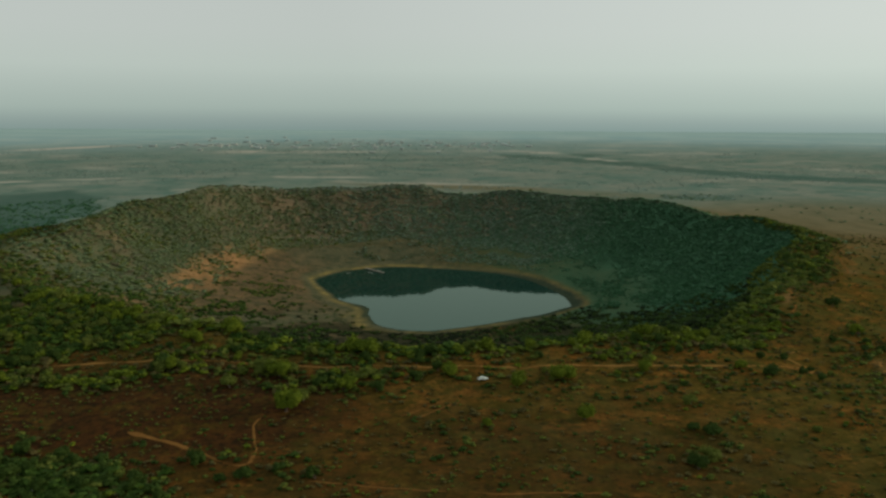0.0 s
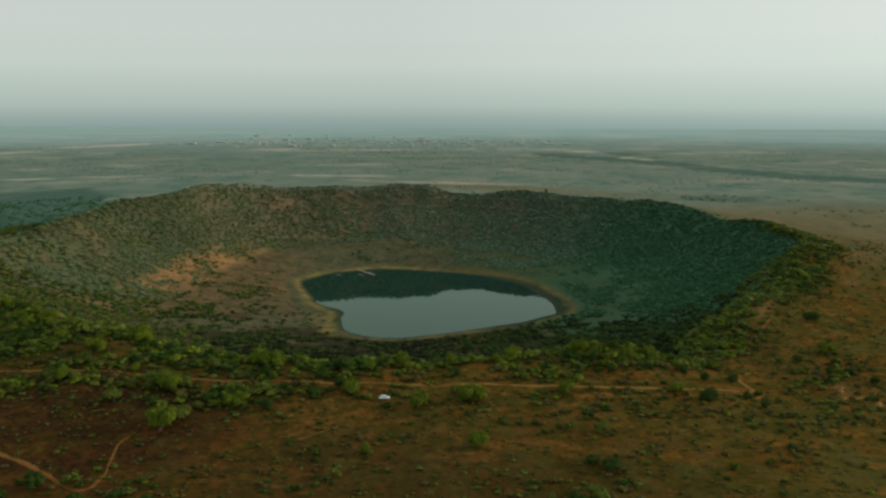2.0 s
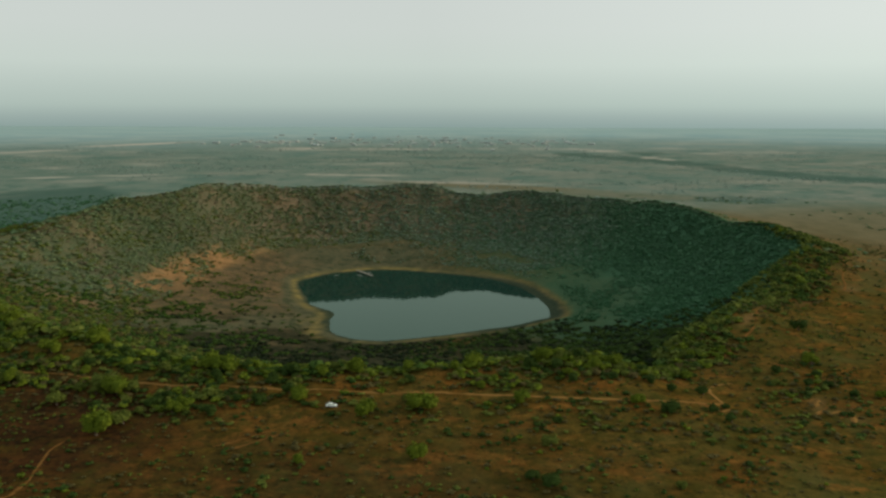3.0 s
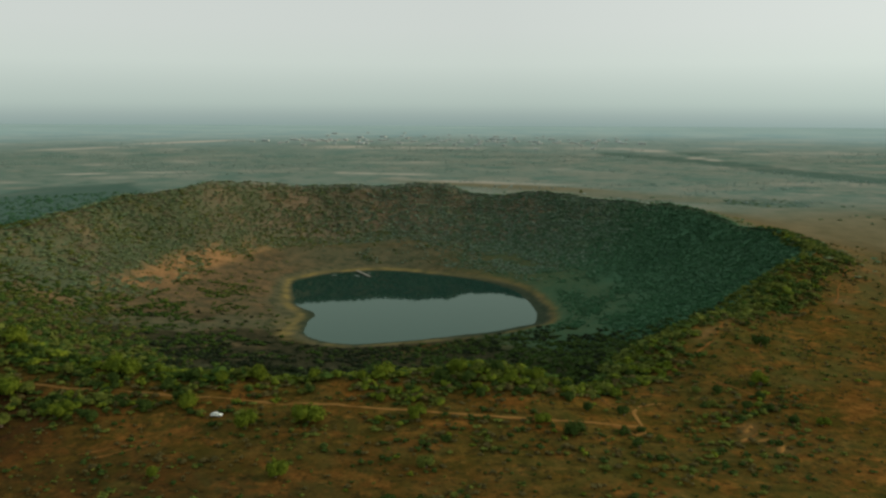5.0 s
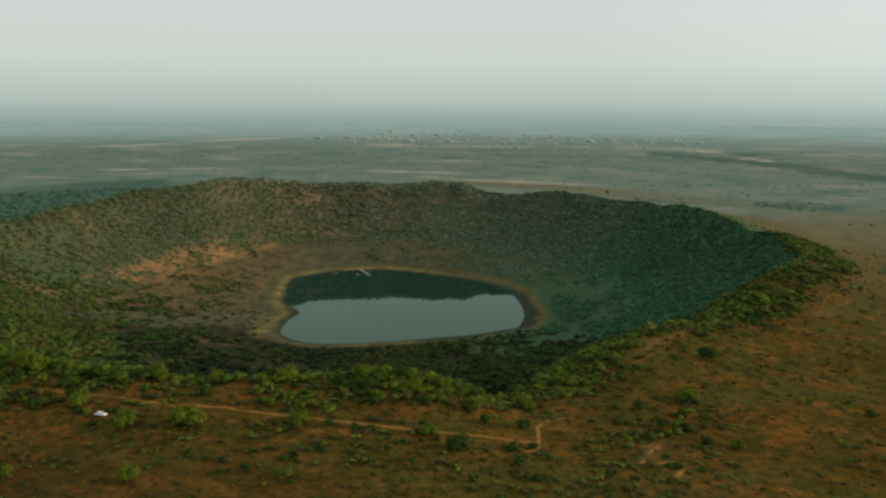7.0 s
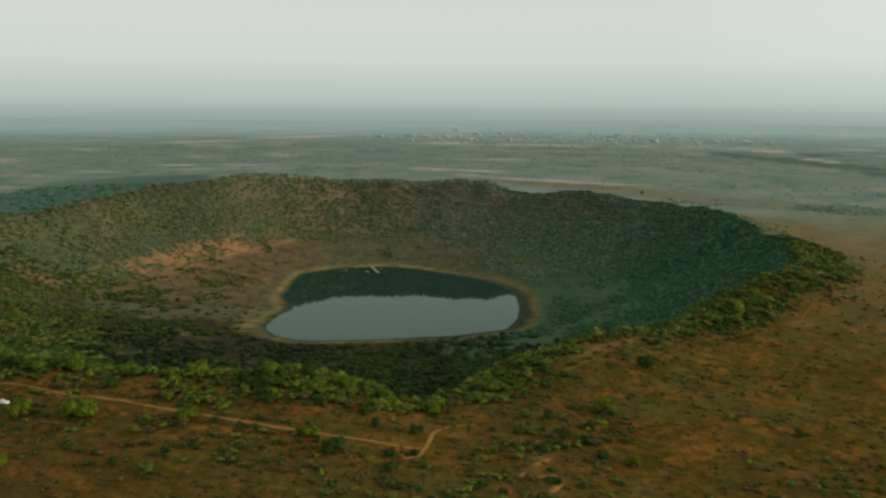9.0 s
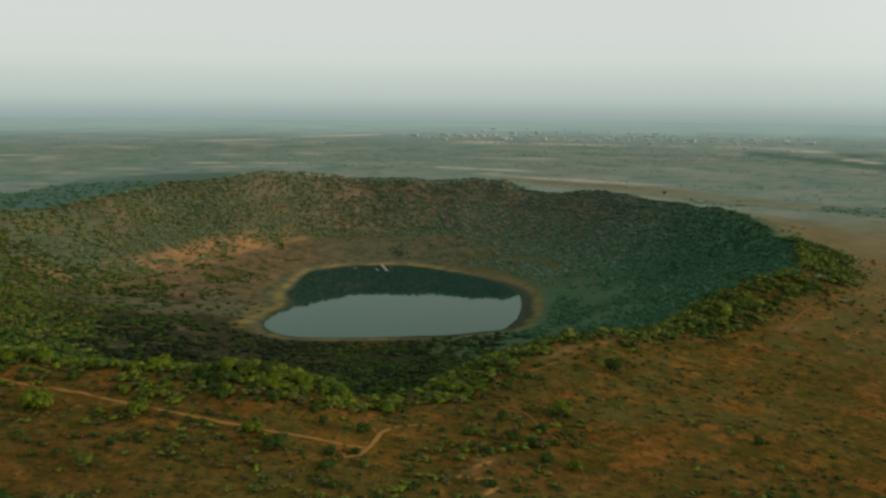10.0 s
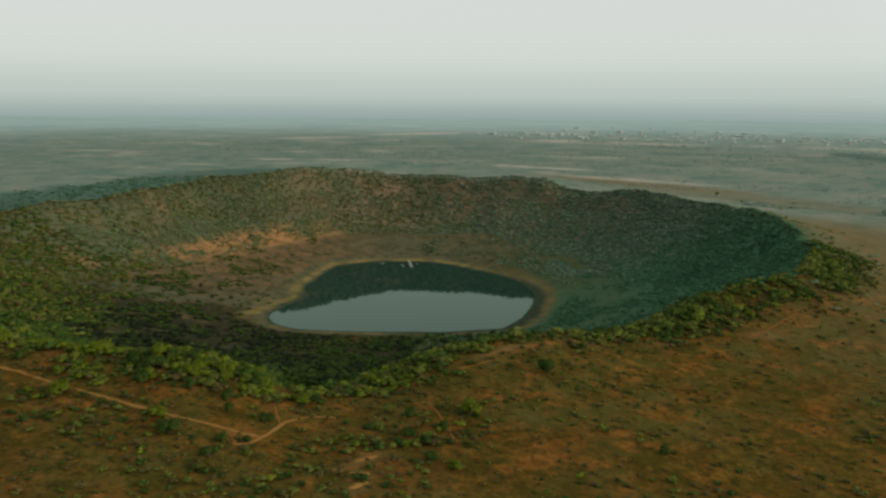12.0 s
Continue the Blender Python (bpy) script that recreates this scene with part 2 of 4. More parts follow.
def ground_material():
    m, n, l, b = material("savanna_ground")
    geo = n.new("ShaderNodeNewGeometry")

    def tex(size, detail=5, rough=0.6, stretch=(1, 1, 1)):
        t, mp = n.new("ShaderNodeTexNoise"), n.new("ShaderNodeMapping")
        mp.inputs["Scale"].default_value = stretch
        l.new(geo.outputs["Position"], mp.inputs["Vector"])
        l.new(mp.outputs[0], t.inputs["Vector"])
        t.inputs["Scale"].default_value, t.inputs["Detail"].default_value, t.inputs["Roughness"].default_value = 1 / size, detail, rough
        return t.outputs[0]

    def span(value, lo, hi):
        r = n.new("ShaderNodeMapRange")
        r.inputs["From Min"].default_value, r.inputs["From Max"].default_value = lo, hi
        l.new(value, r.inputs["Value"])
        return r.outputs["Result"]

    def mix(fac, a, c):
        k = n.new("ShaderNodeMixRGB")
        for sock, v in ((k.inputs[0], fac), (k.inputs[1], a), (k.inputs[2], c)):
            if isinstance(v, tuple):
                sock.default_value = (*v, 1)
            elif isinstance(v, float):
                sock.default_value = v
            else:
                l.new(v, sock)
        return k.outputs[0]

    def attr(name):
        k = n.new("ShaderNodeAttribute")
        k.attribute_name = name
        return k.outputs["Fac"]

    def times(p, q):
        k = n.new("ShaderNodeMath")
        k.operation = "MULTIPLY"
        for sock, v in zip(k.inputs, (p, q)):
            if isinstance(v, float):
                sock.default_value = v
            else:
                l.new(v, sock)
        return k.outputs[0]

    soil = mix(span(tex(9), 0.35, 0.65), (0.070, 0.028, 0.006), (0.180, 0.072, 0.015))
    grass = mix(span(tex(5, 6, 0.7), 0.35, 0.65), (0.052, 0.032, 0.006), (0.120, 0.070, 0.013))
    base = mix(span(tex(28), 0.45, 0.62), grass, soil)
    base = mix(times(span(tex(13, 6, 0.7), 0.50, 0.60), 0.7), base, (0.042, 0.034, 0.006))
    base = mix(times(span(tex(7.5, 6, 0.72), 0.53, 0.60), 0.65), base, (0.036, 0.032, 0.006))
    tuft = span(tex(3.4, 4, 0.75), 0.54, 0.62)
    base = mix(times(tuft, 0.8), base, (0.030, 0.026, 0.005))
    base = mix(times(span(tex(8, 7, 0.75), 0.56, 0.64), 0.75), base, (0.205, 0.088, 0.019))
    base = mix(times(attr("green"), span(tex(16), 0.3, 0.7)), base, mix(span(tex(20), 0.35, 0.65), (0.042, 0.046, 0.010), (0.088, 0.074, 0.022)))
    base = mix(times(span(tex(20, 7, 0.74, (0.8, 1.2, 1)), 0.53, 0.62), 0.75), base, mix(span(tex(5, 5, 0.7), 0.4, 0.6), (0.120, 0.050, 0.012), (0.225, 0.094, 0.021)))
    base = mix(times(span(tex(4.2, 5, 0.78), 0.55, 0.61), 0.75), base, (0.024, 0.022, 0.007))
    # soil of the walls, lifted by haze put into the colour
    base = mix(attr("slope"), base, mix(span(tex(34, 5, 0.65), 0.42, 0.62), (0.066, 0.085, 0.045), (0.092, 0.089, 0.053)))
    # ground of the east wall, its shade and haze put into colour
    base = mix(attr("thicket"), base, mix(span(tex(12), 0.35, 0.65), (0.040, 0.088, 0.047), (0.053, 0.104, 0.057)))
    # russet soil, lightened to paint haze on the far wall
    base = mix(attr("russet_hazed"), base, mix(span(tex(16, 6, 0.7), 0.38, 0.62), (0.120, 0.092, 0.058), (0.164, 0.112, 0.074)))
    base = mix(attr("undergrowth"), base, mix(span(tex(12, 6, 0.7), 0.38, 0.62), (0.026, 0.044, 0.012), (0.060, 0.062, 0.020)))
    base = mix(times(attr("burnt"), span(tex(9, 7, 0.75), 0.28, 0.52)), base, mix(span(tex(3, 5, 0.7), 0.4, 0.6), (0.016, 0.010, 0.006), (0.050, 0.020, 0.008)))
    base = mix(attr("bare"), base, mix(span(tex(8), 0.35, 0.65), (0.165, 0.090, 0.038), (0.290, 0.156, 0.068)))
    base = mix(attr("floor"), base, mix(times(span(tex(13, 6, 0.72), 0.46, 0.56), 0.85), mix(span(tex(22), 0.35, 0.65), (0.078, 0.078, 0.044), (0.110, 0.094, 0.053)), (0.042, 0.052, 0.029)))
    base = mix(attr("sandy_floor"), base, mix(times(span(tex(12, 7, 0.74), 0.45, 0.55), 0.75), mix(span(tex(15), 0.35, 0.65), (0.112, 0.072, 0.036), (0.158, 0.098, 0.049)), (0.046, 0.044, 0.024)))
    # dark ground under near scrub, also painted as shade along the gully
    base = mix(attr("shaded_scrub"), base, mix(span(tex(5, 6, 0.72), 0.4, 0.6), (0.016, 0.019, 0.010), (0.042, 0.037, 0.020)))
    base = mix(attr("beach"), base, mix(span(tex(6), 0.3, 0.7), (0.150, 0.110, 0.038), (0.255, 0.185, 0.066)))
    base = mix(attr("mud"), base, mix(span(tex(5), 0.35, 0.65), (0.022, 0.034, 0.021), (0.044, 0.054, 0.034)))
    # the wide plain: woodland, fallow strips and pale fields, hazed by colour
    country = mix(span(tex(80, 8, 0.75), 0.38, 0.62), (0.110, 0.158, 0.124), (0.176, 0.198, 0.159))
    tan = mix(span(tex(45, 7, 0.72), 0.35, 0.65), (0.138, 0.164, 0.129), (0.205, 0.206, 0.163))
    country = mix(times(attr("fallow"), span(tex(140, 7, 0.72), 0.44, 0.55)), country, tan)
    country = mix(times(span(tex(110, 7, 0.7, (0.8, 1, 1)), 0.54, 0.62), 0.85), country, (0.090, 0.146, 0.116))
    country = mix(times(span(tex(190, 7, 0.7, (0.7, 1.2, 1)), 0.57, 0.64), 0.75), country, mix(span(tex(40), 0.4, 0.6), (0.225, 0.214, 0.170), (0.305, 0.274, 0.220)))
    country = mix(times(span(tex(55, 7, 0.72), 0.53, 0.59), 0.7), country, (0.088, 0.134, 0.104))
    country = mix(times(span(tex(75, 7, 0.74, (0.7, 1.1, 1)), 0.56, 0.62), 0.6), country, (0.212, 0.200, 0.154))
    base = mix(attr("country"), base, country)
    # distance haze put into the base colour, paler and bluer outwards
    base = mix(times(attr("hazed_plain"), 0.85), base, mix(span(tex(260, 8, 0.72), 0.42, 0.58), (0.255, 0.355, 0.365), (0.36, 0.42, 0.40)))
    base = mix(attr("horizon_haze"), base, mix(span(tex(500, 6, 0.7, (0.5, 1, 1)), 0.42, 0.58), (0.285, 0.365, 0.352), (0.33, 0.41, 0.392)))
    base = mix(attr("pasture"), base, mix(span(tex(40, 6, 0.7, (1, 0.6, 1)), 0.35, 0.65), (0.114, 0.100, 0.054), (0.170, 0.137, 0.078)))
    base = mix(attr("fields"), base, mix(span(tex(24, 4, 0.6, (0.5, 1.5, 1)), 0.35, 0.65), (0.40, 0.335, 0.27), (0.52, 0.435, 0.36)))
    base = mix(attr("woods"), base, mix(span(tex(14), 0.3, 0.7), (0.046, 0.088, 0.068), (0.070, 0.110, 0.086)))
    l.new(base, b.inputs["Base Color"])
    b.inputs["Roughness"].default_value = 1.0
    b.inputs["Specular IOR Level"].default_value = 0.0
    bump = n.new("ShaderNodeBump")
    bump.inputs["Strength"].default_value, bump.inputs["Distance"].default_value = 0.6, 0.7
    l.new(tex(2.4, 5, 0.7), bump.inputs["Height"])
    l.new(bump.outputs[0], b.inputs["Normal"])
    return m


def track_material(name, dark, light):
    m, n, l, b = material(name)
    t, coord, k = n.new("ShaderNodeTexNoise"), n.new("ShaderNodeNewGeometry"), n.new("ShaderNodeMixRGB")
    l.new(coord.outputs["Position"], t.inputs["Vector"])
    t.inputs["Scale"].default_value, t.inputs["Detail"].default_value = 0.35, 6
    k.inputs[1].default_value, k.inputs[2].default_value = (*dark, 1), (*light, 1)
    l.new(t.outputs[0], k.inputs[0])
    l.new(k.outputs[0], b.inputs["Base Color"])
    b.inputs["Roughness"].default_value = 1.0
    b.inputs["Specular IOR Level"].default_value = 0.0
    return m


def water_material():
    m, n, l, b = material("lake_water")
    b.inputs["Base Color"].default_value = (0.012, 0.034, 0.026, 1)
    b.inputs["Roughness"].default_value = 0.5
    b.inputs["Specular IOR Level"].default_value = 0.0
    t, geo, bump = n.new("ShaderNodeTexNoise"), n.new("ShaderNodeNewGeometry"), n.new("ShaderNodeBump")
    l.new(geo.outputs["Position"], t.inputs["Vector"])
    t.inputs["Scale"].default_value, t.inputs["Detail"].default_value = 0.35, 3
    bump.inputs["Strength"].default_value, bump.inputs["Distance"].default_value = 0.03, 0.08
    l.new(t.outputs[0], bump.inputs["Height"])
    # a surface film that mirrors more at a low angle, its reflection tinted dull green
    gloss, fres, both = n.new("ShaderNodeBsdfGlossy"), n.new("ShaderNodeFresnel"), n.new("ShaderNodeMixShader")
    gloss.inputs["Color"].default_value, gloss.inputs["Roughness"].default_value = (0.66, 0.78, 0.67, 1), 0.03
    fres.inputs["IOR"].default_value = 1.33
    for node in (b, gloss, fres):
        l.new(bump.outputs[0], node.inputs["Normal"])
    l.new(fres.outputs[0], both.inputs[0])
    l.new(b.outputs[0], both.inputs[1])
    l.new(gloss.outputs[0], both.inputs[2])
    l.new(both.outputs[0], n["Material Output"].inputs["Surface"])
    return m


GROUND, LAKE = ground_material(), water_material()
TRACK = track_material("track_sand", (0.145, 0.070, 0.018), (0.270, 0.142, 0.044))
PATH = track_material("path_soil", (0.100, 0.044, 0.012), (0.205, 0.096, 0.028))


def mesh_from(name, verts, faces, mats, indices=None, smooth_shade=False):
    """a mesh from arrays of corners and of triangles or quads"""
    me = bpy.data.meshes.new(name)
    verts, faces = np.asarray(verts, np.float32), np.asarray(faces, np.int32)
    k = faces.shape[1]
    me.vertices.add(len(verts))
    me.vertices.foreach_set("co", verts.ravel())
    me.loops.add(faces.size)
    me.loops.foreach_set("vertex_index", faces.ravel())
    me.polygons.add(len(faces))
    me.polygons.foreach_set("loop_start", np.arange(0, faces.size, k, dtype=np.int32))
    for mt in mats:
        me.materials.append(mt)
    if indices is not None:
        me.polygons.foreach_set("material_index", np.asarray(indices, np.int32))
    me.polygons.foreach_set("use_smooth", np.full(len(faces), smooth_shade))
    me.update(calc_edges=True)
    return me


def add_attribute(me, name, values):
    at = me.attributes.new(name, "FLOAT", "POINT")
    at.data.foreach_set("value", np.asarray(values, np.float32).ravel())


# ---- ground: one sheet ----


def graded(lo, hi, step, far_lo, far_hi):
    """even steps from lo to hi, growing ones out to far_lo and far_hi"""
    mid, grow = list(np.arange(lo, hi + 0.1, step)), []
    v, s = mid[-1], step
    while v < far_hi:
        s *= 1.07
        v += s
        grow.append(min(v, far_hi))
    low, v, s = [], mid[0], step
    while v > far_lo:
        s *= 1.07
        v -= s
        low.append(max(v, far_lo))
    return np.array(low[::-1] + mid + grow)


gx, gy = graded(-460, 620, 4.0, -5200, 5200), graded(190, 1200, 4.0, -2500, 5400)
GX, GY = np.meshgrid(gx, gy)
X, Y = GX.ravel(), GY.ravel()
nx, ny = len(gx), len(gy)
idx = np.arange(nx * ny).reshape(ny, nx)
quads = np.stack([idx[:-1, :-1], idx[:-1, 1:], idx[1:, 1:], idx[1:, :-1]], -1).reshape(-1, 4)
ground_mesh = mesh_from("ground", np.stack([X, Y, height(X, Y)], -1), quads, [GROUND], None, True)


def cover(x, y):
    """which growth, bare soil, painted haze or shade covers the land where"""
    a, r, u, out = polar(x, y)
    n1, n2, n3 = fbm(x, y, 40, 4, 41), fbm(x, y, 130, 4, 51), fbm(x, y, 18, 3, 61)
    inside = 1 - smooth(-6, 6, out)
    deg = np.degrees(a)

    def arc(mid, half, soft):
        """1 within half degrees of mid round the crater"""
        return 1 - smooth(half - soft / 2, half + soft / 2, np.abs((deg - mid + 180) % 360 - 180))

    c = {}
    mixed = 0.38 * n1 + 0.34 * n3 + 0.28 * fbm(x, y, 9, 2, 63)
    grit = smooth(0.40, 0.54, 0.5 * n3 + 0.5 * fbm(x, y, 9, 2, 65))
    edge = u + 0.03 * (n3 - 0.5)
    west, east, south = arc(160, 70, 24), arc(12, 62, 30), arc(-72, 42, 20)
    c["beach"] = west * smooth(0.006, 0.02, edge) * smooth(0.07, 0.03, edge) * (0.3 + 0.7 * grit)
    c["beach"] = np.maximum(c["beach"], 0.8 * arc(-128, 14, 14) * smooth(0.03, 0.05, edge) * smooth(0.13, 0.06, edge) * (0.15 + 0.85 * grit))
    c["beach"] = np.maximum(c["beach"], 0.35 * east * smooth(0.04, 0.055, edge) * smooth(0.10, 0.075, edge) * (0.3 + 0.7 * grit))
    c["beach"] = np.maximum(c["beach"], 0.4 * south * smooth(0.01, 0.02, edge) * smooth(0.06, 0.04, edge) * smooth(0.46, 0.56, n3))
    c["beach"] = np.maximum(c["beach"], 0.45 * arc(85, 30, 20) * smooth(0.0, 0.015, edge) * smooth(0.05, 0.03, edge))
    c["mud"] = 0.9 * np.maximum(smooth(0.018, 0.004, u), np.maximum(east * smooth(0.052, 0.03, edge + 0.06 * (n1 - 0.5)), arc(-148, 18, 10) * smooth(0.045, 0.03, edge)))
    bare = arc(172, 26, 18) * smooth(0.30, 0.46, u + 0.2 * (n3 - 0.5)) * smooth(0.70, 0.60, u + 0.26 * (mixed - 0.5)) * smooth(0.37, 0.50, mixed)
    bare = np.maximum(bare, 0.75 * arc(150, 12, 10) * smooth(0.42, 0.48, u) * smooth(0.60, 0.52, u + 0.15 * (n1 - 0.5)) * smooth(0.44, 0.54, mixed))
    bare = np.maximum(bare, 0.5 * arc(-156, 20, 14) * smooth(0.36, 0.46, u) * smooth(0.86, 0.74, u) * smooth(0.53, 0.62, mixed))
    bare = np.maximum(bare, 0.2 * arc(-178, 30, 20) * smooth(0.68, 0.76, u) * inside * smooth(0.52, 0.62, mixed))
    bare = np.maximum(bare, 0.16 * arc(112, 42, 20) * smooth(0.56, 0.66, u) * inside * smooth(0.54, 0.64, mixed))
    bare = np.maximum(bare, 0.5 * np.maximum(spot(x, y, 258, 580, 6, 14, 0.6, -35), spot(x, y, 240, 545, 3, 22, 0.6, -30)) * smooth(0.42, 0.6, n3))
    bare = np.maximum(bare, 0.4 * np.maximum(spot(x, y, 333, 645, 5, 24, 0.6, -30), spot(x, y, 300, 618, 5, 24, 0.6, -42)) * smooth(0.40, 0.58, n3))
    bare = np.maximum(bare, 0.3 * np.maximum(spot(x, y, 238, 421, 4, 11, 0.5, -20), spot(x, y, 247, 409, 4, 9, 0.5, 30)) * smooth(0.35, 0.55, n3))
    c["bare"] = bare
    right = smooth(-0.15, 0.45, np.cos(a - radians(5))) * inside
    c["floor"] = inside * (1 - smooth(0.40, 0.56, u + 0.25 * (n1 - 0.5))) * 0.9 * (1 - 0.92 * right * smooth(0.04, 0.09, u))
    # east wall ground: where shade and bluish haze are painted on
    c["thicket"] = right * (0.85 * smooth(0.04, 0.10, u) + 0.15 * smooth(0.30, 0.52, u + 0.2 * (n1 - 0.5))) * smooth(-0.95, -0.6, np.sin(a)) * (1 - 0.35 * smooth(0.55, 0.95, np.sin(a)))
    c["undergrowth"] = 0.95 * inside * np.maximum(smooth(-0.55, -0.8, np.sin(a)), smooth(590, 520, y)) * smooth(0.3, 0.5, u + 0.3 * (n1 - 0.5))
    c["slope"] = 0.95 * (1 - smooth(20, 60, out)) * smooth(0.40, 0.56, u + 0.2 * (n1 - 0.5)) * np.where(out > 0, np.maximum(smooth(-0.05, 0.2, np.sin(a)), 0.8 * smooth(-0.3, -0.6, np.cos(a)) * smooth(-0.85, -0.65, np.sin(a))), 1)
    # russet soil of the northern wall, with haze in its colour
    c["russet_hazed"] = inside * arc(106, 42, 30) * smooth(0.48, 0.62, u) * (0.15 + 0.6 * smooth(0.42, 0.58, mixed))
    c["green"] = np.clip(0.8 * inside * smooth(0.15, 0.35, u) * smooth(0.2, 0.6, -np.sin(a)) + 0.55 * smooth(0.5, 0.65, n2) * (1 - inside) + 0.65 * spot(x, y, 130, 350, 170, 80, 0.6) + 0.3 * smooth(120, 260, x + 60 * (n1 - 0.5)) * smooth(820, 600, y) * (1 - inside) + 0.3 * smooth(210, 290, x) * smooth(450, 530, y) * smooth(900, 700, y) * (1 - inside), 0, 1)
    c["sandy_floor"] = inside * np.maximum(arc(172, 38, 20) * smooth(0.08, 0.14, u) * smooth(0.5, 0.4, u), 0.85 * arc(-142, 34, 16) * smooth(0.10, 0.16, u) * smooth(0.62, 0.5, u) * smooth(0.40, 0.52, n1)) * (0.55 + 0.4 * smooth(0.35, 0.52, n1))
    # dark scrub on the near floor; the gully's shade is painted in
    c["shaded_scrub"] = inside * np.maximum(arc(-88, 44, 20) * smooth(0.03, 0.08, u) * smooth(0.55, 0.45, u), np.maximum(arc(-66, 16, 10) * smooth(0.1, 0.2, u) * smooth(0.97, 0.85, u), arc(-132, 18, 12) * smooth(0.12, 0.2, u) * smooth(0.7, 0.6, u) * smooth(0.42, 0.52, n1))) * (0.30 + 0.62 * smooth(0.40, 0.52, 0.5 * n1 + 0.5 * n3))
    # tan pasture; its 0.45 spot also dulls the eastern soil, painting haze
    c["pasture"] = np.maximum(np.maximum(spot(x, y, 540, 1010, 260, 190, 0.6), 0.45 * spot(x, y, 520, 800, 170, 170, 0.7)), np.maximum(0.8 * spot(x, y, 330, 1080, 90, 50, 0.6, -20), np.maximum(0.6 * spot(x, y, 200, 1290, 200, 50, 0.6, -16), 0.95 * spot(x, y, 20, 1380, 190, 36, 0.5, -14)))) * (1 - inside) * smooth(0, 30, out) * 0.9
    # the burnt patch, and weaker spots that only darken the plain beside it
    c["burnt"] = np.maximum(spot(x, y, -118, 338, 85, 58, 0.4), np.maximum(spot(x, y, -190, 330, 60, 60, 0.5), np.maximum(0.6 * spot(x, y, 0, 290, 150, 60, 0.5), 0.25 * spot(x, y, 40, 330, 110, 50, 0.6)))) * 0.9
    # dist sets how much haze is painted into the plain
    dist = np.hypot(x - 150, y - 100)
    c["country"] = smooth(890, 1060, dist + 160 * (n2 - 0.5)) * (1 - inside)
    c["hazed_plain"] = smooth(1900, 4000, dist + 500 * (fbm(x, y, 500, 3, 71) - 0.5)) * (1 - inside)
    c["horizon_haze"] = 0.9 * smooth(3100, 4800, dist)
    f = 0.9 * spot(x, y, -1265, 2110, 120, 40, 0.5, 62) + spot(x, y, -1180, 2590, 230, 50, 0.4, 70) + 0.85 * spot(x, y, -500, 2390, 200, 60, 0.5, 4) + 0.7 * spot(x, y, 30, 2560, 130, 40, 0.6, 5)
    f = f + 0.8 * spot(x, y, -672, 1110, 70, 13, 0.5, 72) + 0.6 * spot(x, y, -800, 1270, 50, 14, 0.5, 40) + 0.9 * spot(x, y, -777, 1418, 42, 12, 0.5, 20) + 0.6 * spot(x, y, -650, 1478, 60, 14, 0.5, 12)
    f = f + 0.75 * spot(x, y, -240, 1545, 90, 16, 0.5, -3) + 0.8 * spot(x, y, 210, 2480, 70, 34, 0.5, 10) + 0.8 * spot(x, y, 320, 2400, 80, 30, 0.5, -30) + 0.8 * spot(x, y, 405, 2090, 80, 18, 0.5, -62)
    strips = random.Random(23)
    for _ in range(44):
        f = f + strips.uniform(0.2, 0.6) * spot(x, y, strips.uniform(-1800, 1000), strips.uniform(1350, 3300), strips.uniform(40, 170), strips.uniform(12, 32), 0.6, strips.uniform(-30, 35))
    c["fields"] = np.clip(f, 0, 1) * 0.9 * smooth(0.3, 0.5, n1 * 0.6 + n2 * 0.4)
    wd = spot(x, y, -575, 1010, 260, 120, 0.6, 100) + 0.7 * spot(x, y, -530, 660, 130, 200, 0.6) + 0.42 * spot(x, y, 350, 1240, 190, 48, 0.7, 4) + 0.8 * spot(x, y, 412, 2320, 50, 80, 0.6)
    for ax, ay, bx, by in ((200, 2230, 300, 2090), (300, 2090, 430, 1960), (430, 1960, 520, 1765), (520, 1765, 640, 1600), (640, 1600, 900, 1480)):
        q = np.clip(((x - ax) * (bx - ax) + (y - ay) * (by - ay)) / ((bx - ax) ** 2 + (by - ay) ** 2), 0, 1)
        wd = np.maximum(wd, 0.9 * smooth(75, 30, np.hypot(x - ax - q * (bx - ax), y - ay - q * (by - ay))))
    c["fallow"] = 0.75 * smooth(-500, 100, x + 200 * (n2 - 0.5)) * smooth(2900, 2200, y) + 0.25
    c["woods"] = smooth(0.25, 0.65, np.clip(wd, 0, 1) + 0.9 * (n1 - 0.5) * (wd > 0.02)) * (1 - inside) * smooth(20, 60, out) * (0.85 - 0.12 * smooth(1350, 1600, y))
    return c


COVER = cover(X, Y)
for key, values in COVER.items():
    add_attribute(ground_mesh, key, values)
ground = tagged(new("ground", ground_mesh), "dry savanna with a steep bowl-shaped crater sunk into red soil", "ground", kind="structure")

# ---- lake ----
lake_a = np.linspace(-math.pi, math.pi, 181)[:-1]
lake_r = np.interp(lake_a, ANG, SHORE_R) + 1.5 + 3 * (fbm(np.cos(lake_a) * 40, np.sin(lake_a) * 40, 9, 3, 81) - 0.5)
lake_v = [(CX, CY, WATER)] + [(CX + r * math.cos(a), CY + r * math.sin(a), WATER) for a, r in zip(lake_a, lake_r)]
lake_f = [(0, i + 1, (i + 1) % len(lake_a) + 1) for i in range(len(lake_a))]
tagged(new("water", mesh_from("water", lake_v, lake_f, [LAKE])), "still dark lake mirroring hazy sky in the crater floor", "lake", kind="structure")

# ---- tracks ----


